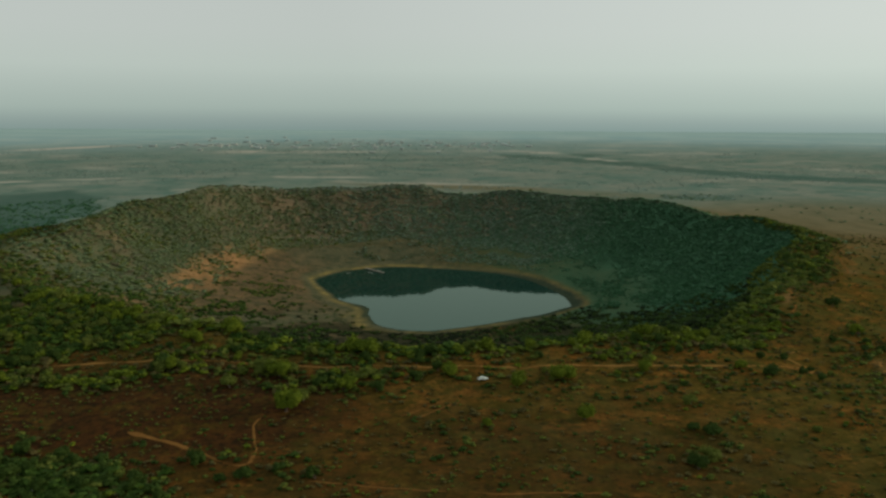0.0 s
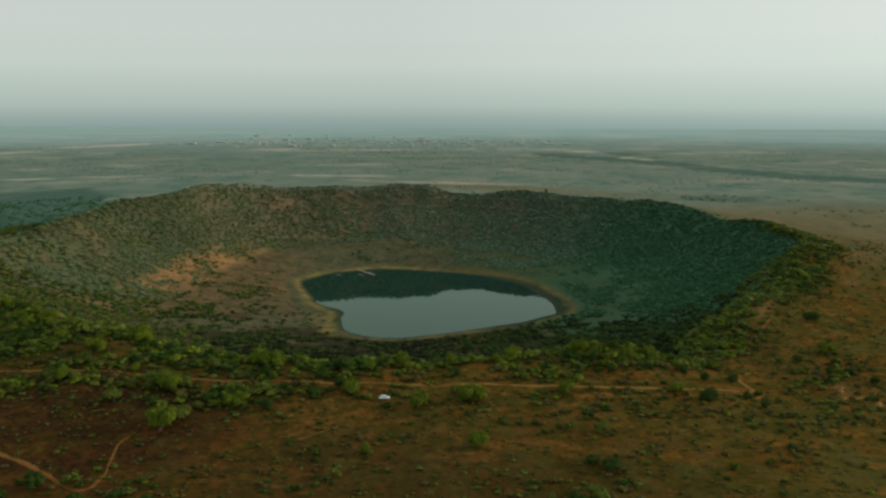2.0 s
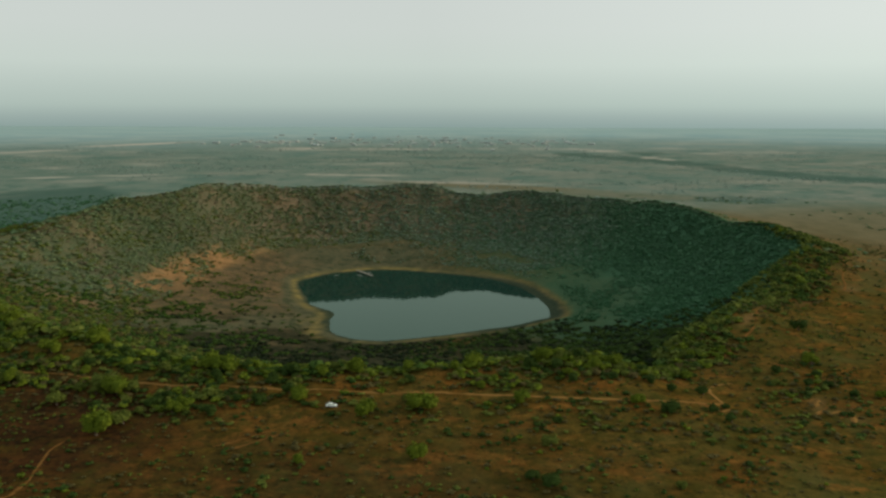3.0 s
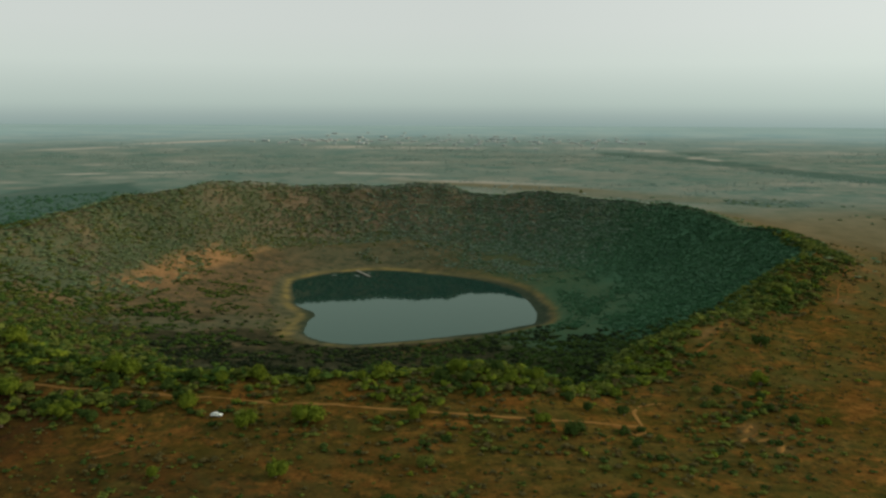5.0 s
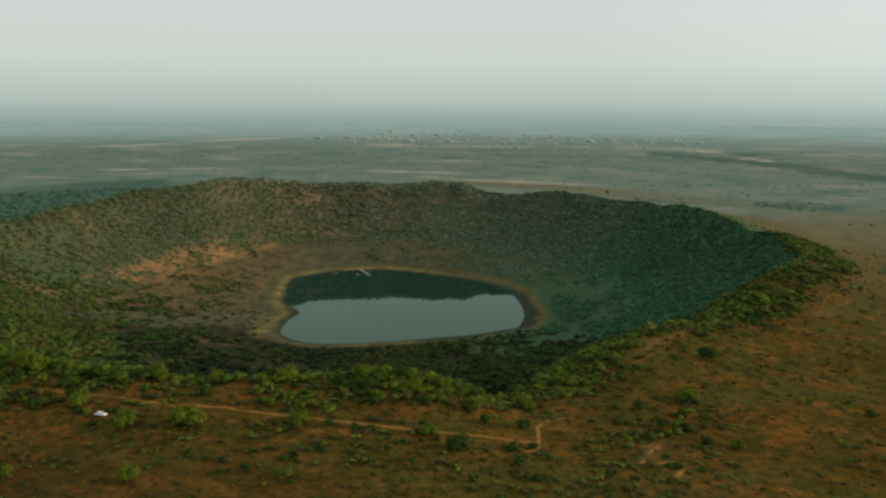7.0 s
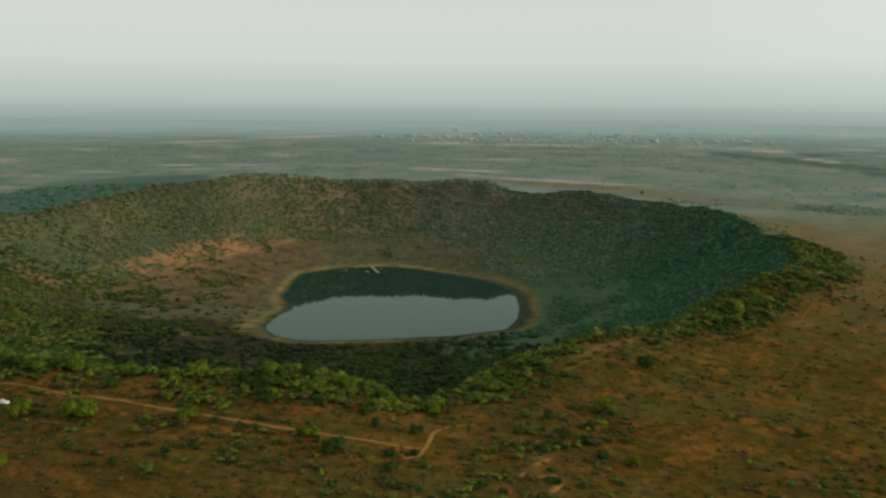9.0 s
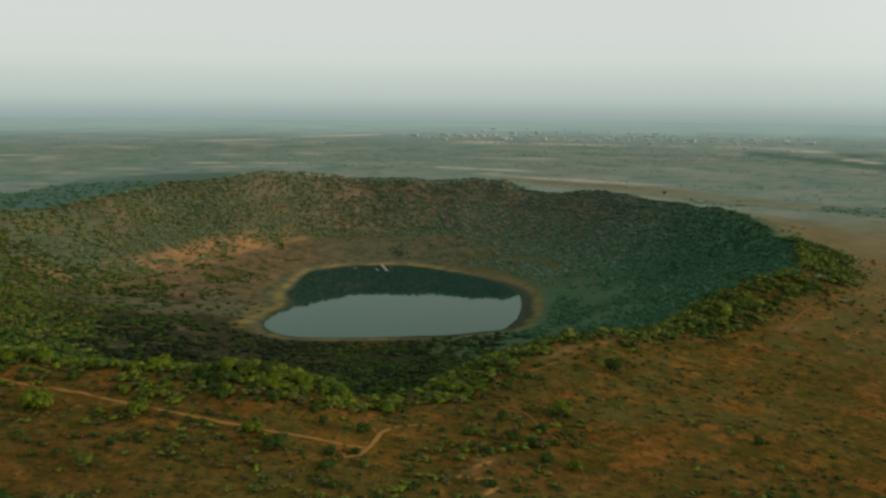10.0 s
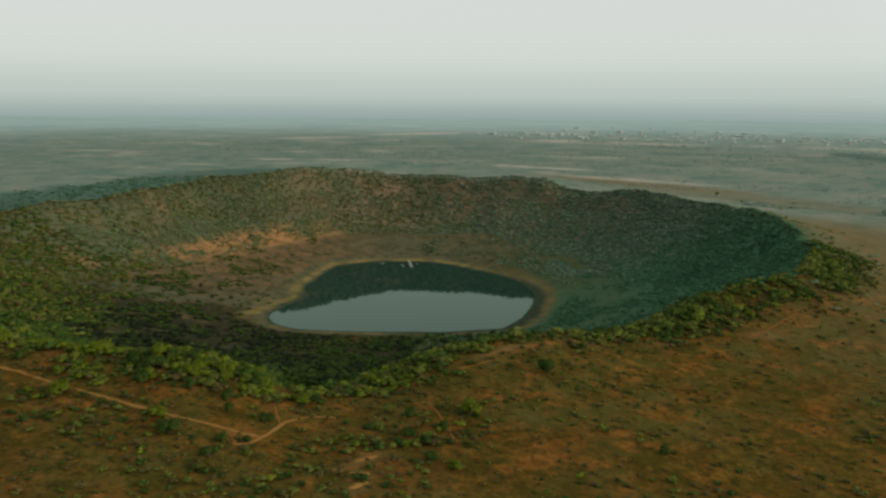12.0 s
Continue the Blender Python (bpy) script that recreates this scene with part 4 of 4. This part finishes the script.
growth("rim_bushes", NEAR_BUSH, x, y, size, kinds, rng.uniform(0, 1, len(x)), "rounded green bushes crowding the crater rim", "bushes", seed=3)


def tuft_density(x, y):
    a, r, u, out = polar(x, y)
    d = 0.10 + 0.75 * smooth(0.46, 0.60, fbm(x, y, 22, 3, 111)) * smooth(0.42, 0.58, fbm(x, y, 7, 2, 113))
    seen = (x > -185 - 0.62 * (y - 267)) & (y > 256 + 0.88 * np.maximum(x - 165, 0)) & (x < 165 + 0.56 * (y - 256))
    return d * (out > 6) * off_road(x, y, 2.6) * np.where(seen, 1, 0.25) * smooth(680, 480, y)


x, y = strew(25, 50000, (-330, 470, 255, 680), tuft_density)
rng = np.random.default_rng(12)
pick = rng.uniform(0, 1, len(x)) + 0.5 * (fbm(x, y, 30, 2, 115) - 0.5)
growth("dry_tufts", TINY_BUSH, x, y, rng.uniform(0.35, 1.25, len(x)), np.where(pick < 0.42, 3, np.where(pick < 0.8, 1, 2)), rng.uniform(0, 0.7, len(x)), "brown and olive tufts of dry grass and scrub", "tufts", tall=0.75, seed=10)


def plain_density(x, y):
    a, r, u, out = polar(x, y)
    n1 = fbm(x, y, 110, 4, 101)
    c = cover(x, y)
    d = 0.12 * smooth(0.5, 0.66, n1) * (np.hypot(x - 200, y - 100) < 1200) + 1.0 * c["woods"] + 0.6 * np.exp(-((out - 10) / 35) ** 2)
    return d * (1 - c["fields"]) * (out > 4)


x, y = strew(31, 32000, (-1000, 1100, 700, 1950), plain_density)
keep = np.hypot(x - 200, y - 100) < 1300
x, y = x[keep], y[keep]
rng = np.random.default_rng(8)
a, r, u, out = polar(x, y)
pick = rng.uniform(0, 1, len(x))
woods = cover(x, y)["woods"]
# beyond about 1100 m the leaves turn pale, painting in haze
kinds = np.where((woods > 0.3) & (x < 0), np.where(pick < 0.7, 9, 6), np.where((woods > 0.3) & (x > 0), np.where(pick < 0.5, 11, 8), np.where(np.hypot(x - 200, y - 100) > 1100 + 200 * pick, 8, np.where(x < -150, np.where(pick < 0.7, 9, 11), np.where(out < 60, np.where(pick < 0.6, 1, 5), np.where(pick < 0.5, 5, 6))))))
size = rng.uniform(1.6, 4.0, len(x))
# hedges and tree lines between the far fields, in pale hazed leaves
lines = [(rng.uniform(-1500, 1000), rng.uniform(1350, 2700), rng.uniform(60, 260), radians(rng.uniform(-40, 40))) for _ in range(70)]
for cx, cy, half, turn in lines:
    s = rng.uniform(-half, half, int(half * 0.42))
    x, y = np.r_[x, cx + s * math.cos(turn) + rng.normal(0, 12, len(s))], np.r_[y, cy + s * math.sin(turn) + rng.normal(0, 22, len(s))]
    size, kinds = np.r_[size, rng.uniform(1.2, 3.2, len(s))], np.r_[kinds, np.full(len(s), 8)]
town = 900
# trees among the town's houses, with the same haze in colour
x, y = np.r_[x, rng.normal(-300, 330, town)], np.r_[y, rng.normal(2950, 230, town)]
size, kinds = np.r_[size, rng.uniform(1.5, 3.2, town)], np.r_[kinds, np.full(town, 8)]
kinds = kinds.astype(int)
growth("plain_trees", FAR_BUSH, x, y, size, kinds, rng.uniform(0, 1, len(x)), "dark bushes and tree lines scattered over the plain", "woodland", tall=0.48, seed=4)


# single trees
def tree_meshes(seed, n_lobes, n_leaves, tall):
    """trunk with limbs, and crown, for a tree with a crown radius of 1"""
    rng = np.random.default_rng(seed)
    cs, rs = lobes(rng, n_lobes, 0.68, 0.85)
    cs = [(c[0], c[1], c[2] + tall) for c in cs]
    limbs = [stem(rng, tall + 0.4, 0.09)]
    for c in cs[:5]:
        limbs.append(stem(rng, 0, 0.04, 4, 0.05, (0, 0, tall * 0.45), c))
    tv, tf = join(*limbs)
    trunk = mesh_from("trunk", tv, tf, [BARK])
    cv, cf = join(core(rng, cs, rs, 0.84, 0.22), leaf_quads(rng, cs, rs, n_leaves, 0.105))
    return trunk, cv, cf, rng


TREE_KINDS = []
for i in range(9):
    trunk, cv, cf, rng = tree_meshes(500 + i, 8, 480, 0.10 if i < 6 else 0.0)
    crowns = []
    for mt in (LEAF_BRIGHT, LEAF_OLIVE, LEAF_DARK):
        me = mesh_from("crown", cv, cf, [mt])
        add_attribute(me, "tint", np.full(len(cv), 0.55))
        crowns.append(me)
    TREE_KINDS.append((trunk, crowns))
TREE_LABEL = ["broad bright green savanna tree standing in dry grass", "rounded olive green bush tree on red soil", "dark green dense-crowned tree on dry ground"]
tree_rng = random.Random(17)


def tree(x, y, radius, shade=0, form=None, group="savanna trees"):
    trunk_mesh, crowns = TREE_KINDS[tree_rng.randrange(9) if form is None else form]
    base = new("tree")
    base.location = (x, y, float(height(x, y)) - 0.15)
    base.rotation_euler = (0, 0, tree_rng.uniform(0, 6.283))
    base.scale = (radius, radius, radius * tree_rng.uniform(0.85, 1.15))
    for nm, me in (("trunk", trunk_mesh), ("crown", crowns[shade])):
        p = new(nm, me)
        p.parent = base
    return tagged(base, TREE_LABEL[shade], "tree", group)


# the trees that stand out
for x, y, radius, shade in [(4, 382, 4.6, 0), (35, 369, 4.4, 0), (58, 380, 6.2, 0), (23, 413, 5.0, 0), (47, 419, 3.6, 0), (121, 438, 2.8, 1), (78, 428, 5.0, 0), (-70, 341, 6.0, 0), (62, 336, 4.0, 0),
                            (-64, 352, 4.5, 1), (-40, 402, 6.0, 0), (-46, 408, 5.4, 0), (-115, 424, 6.5, 0), (-122, 430, 5.0, 1), (261, 527, 4.4, 2), (252, 474, 4.4, 0), (14, 411, 3.8, 1), (-80, 377, 6.2, 0), (-88, 380, 5.0, 1),
                            (136, 436, 2.9, 0), (143, 441, 2.6, 0), (128, 436, 2.4, 1), (150, 438, 2.6, 0), (112, 434, 4.2, 0), (156, 444, 2.4, 0), (147, 433, 2.2, 1), (139, 430, 2.0, 0), (161, 437, 2.2, 0), (163, 427, 2.6, 2), (171, 420, 2.4, 2), (201, 400, 2.2, 1), (192, 391, 3.0, 2), (102, 391, 3.8, 0), (-131, 409, 4.4, 0), (-101, 364, 4.0, 1), (187, 425, 2.8, 2), (193, 408, 2.0, 2), (187, 402, 2.4, 2),
                            (270, 433, 2.8, 0), (258, 434, 2.6, 2), (242, 446, 2.8, 2), (249, 458, 2.4, 2), (231, 462, 2.6, 2), (221, 461, 2.4, 1), (226, 446, 2.2, 1), (141, 1308, 2.8, 1)]:
    tree(x, y, radius * 1.12, shade)
# and others through the near scrub
tx, ty = strew(41, 5200, (-330, 420, 255, 560), lambda x, y: outer_density(x, y) ** 1.3 * np.where(x > 170, 0.3, 1.0))
for x, y in list(zip(tx, ty))[:258]:
    roll = tree_rng.random()
    tree(x, y, tree_rng.uniform(1.9, 4.4), 2 if x < -40 and y < 330 else 0 if roll < 0.32 else 1 if roll < 0.65 else 2)
# the row of trees along the crest
for step in range(46):
    ang = radians(-128 + 1.5 * step + tree_rng.uniform(-0.6, 0.6))
    rad = float(np.interp(ang, ANG, RIM_R)) + tree_rng.uniform(-5, 5)
    if tree_rng.random() < (0.42 if -112 < math.degrees(ang) < -66 else 0.75):
        tree(CX + rad * math.cos(ang), CY + rad * math.sin(ang), tree_rng.uniform(1.8, 4.2), 0 if tree_rng.random() < 0.7 else 1, None, "trees along the crest")

# ---- things ----


def part(name, bm, mat, parent, label=""):
    me = bpy.data.meshes.new(name)
    bm.to_mesh(me)
    bm.free()
    me.materials.append(mat)
    ob = new(name, me)
    ob.parent = parent
    return tagged(ob, label)


def box(bm, cx, cy, cz, sx, sy, sz, m=None):
    """a box added to bm; returns its corners"""
    r = bmesh.ops.create_cube(bm, size=1.0, matrix=Matrix.Translation((cx, cy, cz)) @ Matrix.Diagonal((sx, sy, sz, 1)))
    if m is not None:
        bmesh.ops.transform(bm, matrix=m, verts=r["verts"])
    return r["verts"]


PAINT_WHITE = plain_material("white_car_paint", (0.80, 0.79, 0.72), 0.3, 0, 0.05)
CAR_GLASS = plain_material("dark_car_glass", (0.02, 0.025, 0.03), 0.08, 0, 0.1)
RUBBER = plain_material("tyre_rubber", (0.02, 0.02, 0.02), 0.9, 0, 0.2)
STEEL = plain_material("dull_steel", (0.45, 0.45, 0.45), 0.4, 0.8, 0.1)
LAMP = plain_material("lamp_glass", (0.7, 0.7, 0.66), 0.15, 0, 0.05)
TAIL = plain_material("red_lamp_glass", (0.35, 0.02, 0.02), 0.2, 0, 0.05)
WEATHERED = plain_material("bleached_timber", (0.22, 0.19, 0.15), 0.9, 0, 0.25, 1.5)
RUBBLE = plain_material("grey_rubble", (0.26, 0.24, 0.20), 0.95, 0, 0.3, 1.0)
SALT = plain_material("salt_crust", (0.20, 0.195, 0.165), 0.9, 0, 0.15, 0.6)


# a parked estate car beside the rim road
def car(x, y, heading):
    base = new("car")
    base.location, base.rotation_euler = (x, y, float(height(x, y)) + 0.05), (0, 0, radians(heading))
    bm = bmesh.new()
    vs = box(bm, 0, 0, 0.72, 4.7, 1.82, 0.62)
    bmesh.ops.bevel(bm, geom=bm.edges[:], offset=0.14, segments=2, affect="EDGES")
    part("body", bm, PAINT_WHITE, base)
    bm = bmesh.new()
    vs = box(bm, -0.35, 0, 1.30, 2.9, 1.62, 0.58)
    for v in vs:
        if v.co.z > 1.3:
            v.co.x = -0.35 + (v.co.x + 0.35) * 0.76
            v.co.y *= 0.84
    bmesh.ops.bevel(bm, geom=bm.edges[:], offset=0.07, segments=2, affect="EDGES")
    cabin = part("cabin", bm, PAINT_WHITE, base)
    for nm, cx, cy, sx, sy, tip in (("side_window", -0.35, 0.775, 2.1, 0.04, (-17, 0)), ("side_window", -0.35, -0.775, 2.1, 0.04, (17, 0)), ("windscreen", 0.94, 0, 0.04, 1.35, (0, -31)), ("rear_window", -1.64, 0, 0.04, 1.35, (0, 31))):
        bm = bmesh.new()
        box(bm, 0, 0, 0, sx, sy, 0.40)
        bmesh.ops.transform(bm, matrix=pose(cx, cy, 1.32, tip[0], tip[1], 0), verts=bm.verts)
        part(nm, bm, CAR_GLASS, cabin, "dark tinted glass")
    for wx in (1.42, -1.42):
        for wy in (0.84, -0.84):
            bm = bmesh.new()
            bmesh.ops.create_cone(bm, cap_ends=True, segments=20, radius1=0.34, radius2=0.34, depth=0.22, matrix=pose(wx, wy, 0.34, 90, 0, 0))
            bmesh.ops.bevel(bm, geom=[e for e in bm.edges if len(e.link_faces) == 2 and e.calc_face_angle() > 1], offset=0.04, segments=2, affect="EDGES")
            wheel = part("wheel", bm, RUBBER, base, "black rubber tyre")
            bm = bmesh.new()
            bmesh.ops.create_cone(bm, cap_ends=True, segments=16, radius1=0.21, radius2=0.17, depth=0.03, matrix=pose(wx, wy + math.copysign(0.12, wy), 0.34, -math.copysign(90, wy), 0, 0))
            part("rim", bm, STEEL, wheel, "dull steel wheel rim")
    for lx, mat, nm in ((2.34, LAMP, "headlight"), (-2.34, TAIL, "tail_light")):
        for ly in (0.66, -0.66):
            bm = bmesh.new()
            box(bm, lx, ly, 0.80, 0.06, 0.34, 0.16)
            part(nm, bm, mat, base)
    for lx in (2.36, -2.36):
        bm = bmesh.new()
        box(bm, lx, 0, 0.52, 0.12, 1.66, 0.2)
        bmesh.ops.bevel(bm, geom=bm.edges[:], offset=0.04, segments=1, affect="EDGES")
        part("bumper", bm, PAINT_WHITE, base)
    return tagged(base, "white estate car parked in the grass beside the dirt road", "car")


car(19.2, 375.6, 6)


# remains of an old brine works at the lake's far shore
def jetty(x, y, heading, length):
    base = new("jetty")
    base.location, base.rotation_euler = (x, y, WATER), (0, 0, radians(heading))
    rng_j = random.Random(4)
    for i in range(int(length / 0.9)):
        bm = bmesh.new()
        box(bm, 0.45 + i * 0.9, rng_j.uniform(-0.1, 0.1), 1.15 + rng_j.uniform(-0.04, 0.04), 0.8, 3.0 + rng_j.uniform(-0.3, 0.3), 0.12)
        part("plank", bm, WEATHERED, base)
    for sy in (-1.2, 1.2):
        bm = bmesh.new()
        box(bm, length / 2, sy, 0.98, length, 0.22, 0.22)
        part("beam", bm, WEATHERED, base)
        for i in range(9):
            bm = bmesh.new()
            bmesh.ops.create_cone(bm, cap_ends=True, segments=8, radius1=0.16, radius2=0.13, depth=3.2, matrix=Matrix.Translation((0.6 + i * (length - 1.2) / 8, sy, -0.1)))
            part("post", bm, WEATHERED, base)
    return tagged(base, "bleached timber jetty reaching from the shore into dark water", "jetty")


jetty(-91, 921, -50, 37)
for x, y, sx, sy, turn in [(-83, 898, 10, 2.2, -36), (-75, 914, 5, 1.8, -10), (-108, 895, 6, 1.6, 40), (96, 862, 8, 1.6, -50), (104, 850, 6, 1.4, -55)]:
    bm = bmesh.new()
    bmesh.ops.create_icosphere(bm, subdivisions=2, radius=1.0)
    for v in bm.verts:
        k = 1 + 0.3 * noise.noise(v.co * 2 + Vector((x, y, 0)))
        v.co = Vector((v.co.x * sx / 2 * k, v.co.y * sy / 2 * k, max(v.co.z, -0.5) * 0.28))
    ob = new("salt_bank", bpy.data.meshes.new("salt_bank"))
    bm.to_mesh(ob.data)
    bm.free()
    ob.data.materials.append(SALT)
    ob.location, ob.rotation_euler = (x, y, WATER + 0.06), (0, 0, radians(turn))
    tagged(ob, "low pale salt-crusted mud bank at the water's edge", "mud bank", "salt banks along the shore")


# broken foundations among the trees by the footpath
def ruin(x, y, heading, wx, wy):
    base = new("ruin")
    z0 = float(height(x, y))
    base.location, base.rotation_euler = (x, y, z0), (0, 0, radians(heading))
    rng_r = random.Random(int(x * 3 + y))
    m = Matrix.Translation((x, y, 0)) @ Matrix.Rotation(radians(heading), 4, "Z")
    for ax, ay, bx, by in ((-wx, -wy, wx, -wy), (-wx, wy, wx, wy), (-wx, -wy, -wx, wy), (wx * 0.3, -wy, wx * 0.3, wy)):
        n = int(math.hypot(bx - ax, by - ay) / 0.9)
        for i in range(n):
            if rng_r.random() < 0.22:
                continue
            q = (i + 0.5) / n
            px, py, h = ax + (bx - ax) * q, ay + (by - ay) * q, rng_r.uniform(0.35, 0.95)
            w = m @ Vector((px, py, 0))
            bm = bmesh.new()
            box(bm, 0, 0, 0, 0.85 if ay == by else 0.45, 0.45 if ay == by else 0.85, h)
            for v in bm.verts:
                v.co += Vector((rng_r.uniform(-0.06, 0.06), rng_r.uniform(-0.06, 0.06), rng_r.uniform(-0.08, 0.08)))
            bmesh.ops.transform(bm, matrix=Matrix.Translation((px, py, float(height(w.x, w.y)) - z0 + h / 2 - 0.1)), verts=bm.verts)
            part("stone", bm, RUBBLE, base)
    return tagged(base, "crumbled grey foundation walls overgrown by trees", "ruin", "ruins by the footpath")


ruin(-141, 272, 8, 6, 3)
ruin(-158, 282, 14, 5, 3)


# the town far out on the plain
# wall and roof tones drawn together, distance haze put into their colours
HAZED_WALLS = [plain_material("hazed_whitewash", (0.30, 0.32, 0.30), 0.9, 0, 0.1, 0.3), plain_material("tan_plaster", (0.33, 0.33, 0.29), 0.9, 0, 0.1, 0.3), plain_material("grey_plaster", (0.34, 0.36, 0.34), 0.9, 0, 0.1, 0.3)]
HAZED_ROOFS = [plain_material("galvanised_roof", (0.35, 0.38, 0.36), 0.6, 0, 0.1, 0.2), plain_material("red_tile_roof", (0.34, 0.30, 0.27), 0.85, 0, 0.15, 0.2), plain_material("hazed_white_roof", (0.35, 0.37, 0.35), 0.6, 0, 0.06, 0.2)]
PANE = plain_material("window_glass", (0.16, 0.19, 0.20), 0.15, 0, 0.1)
DOOR = plain_material("door_paint", (0.22, 0.15, 0.10), 0.7, 0, 0.1)


def house_meshes(w, d, h, wall_mat, roof_mat):
    bm = bmesh.new()
    box(bm, 0, 0, h / 2 - 0.4, w, d, h + 0.8)
    wall = bpy.data.meshes.new("wall")
    bm.to_mesh(wall)
    bm.free()
    wall.materials.append(wall_mat)
    bm = bmesh.new()
    vs = box(bm, 0, 0, h + 0.55, w + 0.9, d + 0.9, 1.1)
    for v in vs:
        if v.co.z > h + 0.5:
            v.co.y *= 0.06
    roof = bpy.data.meshes.new("roof")
    bm.to_mesh(roof)
    bm.free()
    roof.materials.append(roof_mat)
    return wall, roof


def opening_mesh(name, sx, sz, mat):
    bm = bmesh.new()
    box(bm, 0, 0, 0, sx, 0.12, sz)
    me = bpy.data.meshes.new(name)
    bm.to_mesh(me)
    bm.free()
    me.materials.append(mat)
    return me


PANE_MESH, DOOR_MESH = opening_mesh("window", 1.6, 1.2, PANE), opening_mesh("door", 1.0, 2.1, DOOR)
HOUSES = [(house_meshes(w, d, h, HAZED_WALLS[a], HAZED_ROOFS[c]), w, d) for w, d, h, a, c in ((12, 8, 3, 0, 0), (15, 9, 3.2, 1, 2), (10, 8, 3, 2, 1), (24, 12, 5, 0, 2), (18, 9, 3.4, 2, 0))]
HOUSE_LABEL = ["small whitewashed house with a galvanised roof on the plain", "tan plastered house with a pale roof on the plain", "grey plastered house with a red tiled roof",
               "long white hall with a pale metal roof", "grey plastered house with a galvanised roof"]
house_rng = random.Random(23)


def house(x, y, form):
    (wall, roof), w, d = HOUSES[form]
    base = new("house")
    base.location, base.rotation_euler = (x, y, float(height(x, y))), (0, 0, house_rng.uniform(-0.5, 0.5))
    for nm, me, at in (("wall", wall, (0, 0, 0)), ("roof", roof, (0, 0, 0)), ("door", DOOR_MESH, (0, -d / 2 - 0.03, 1.05)), ("window", PANE_MESH, (-w * 0.3, -d / 2 - 0.03, 1.7)), ("window", PANE_MESH, (w * 0.3, -d / 2 - 0.03, 1.7))):
        p = new(nm, me)
        p.parent, p.location = base, at
    return tagged(base, HOUSE_LABEL[form], "house", "houses of the far town")


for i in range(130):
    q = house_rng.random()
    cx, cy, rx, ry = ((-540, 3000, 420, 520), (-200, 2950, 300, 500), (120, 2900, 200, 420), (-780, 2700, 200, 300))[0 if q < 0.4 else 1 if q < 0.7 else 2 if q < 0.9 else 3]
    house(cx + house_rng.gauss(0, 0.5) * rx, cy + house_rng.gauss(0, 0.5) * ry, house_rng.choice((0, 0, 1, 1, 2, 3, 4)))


# heaps of bare soil beside an old digging
def soil_heap(x, y, length, width, tall, turn, seed):
    n, m = 14, 9
    s, w = np.meshgrid(np.linspace(-1, 1, n), np.linspace(-1, 1, m))
    s, w = s.ravel(), w.ravel()
    edge = np.clip(1 - np.hypot(s, w * 0.95), 0, 1)
    up = tall * edge ** 0.8 * (0.55 + 0.9 * fbm(s * length, w * width, 2.2, 3, seed)) - 0.25 * (edge <= 0)
    cs, sn = math.cos(radians(turn)), math.sin(radians(turn))
    px, py = x + s * length * cs - w * width * sn, y + s * length * sn + w * width * cs
    quad = [(r * n + i, r * n + i + 1, (r + 1) * n + i + 1, (r + 1) * n + i) for r in range(m - 1) for i in range(n - 1)]
    heap = new("soil_heap", mesh_from("soil_heap", np.stack([px, py, height(px, py) + up], -1), quad, [TRACK], None, True))
    return tagged(heap, "low worn heap of bare orange soil in dry grass", "soil heap", "heaps by the old digging")


for k, (x, y, length, width, tall, turn) in enumerate([(238, 423, 5, 1.3, 0.8, 62), (243, 413, 4, 1.2, 0.7, 25), (248, 406, 4.5, 1.5, 0.8, 70), (235, 412, 3, 1.0, 0.5, 50)]):
    soil_heap(x, y, length, width, tall, turn, 700 + k)
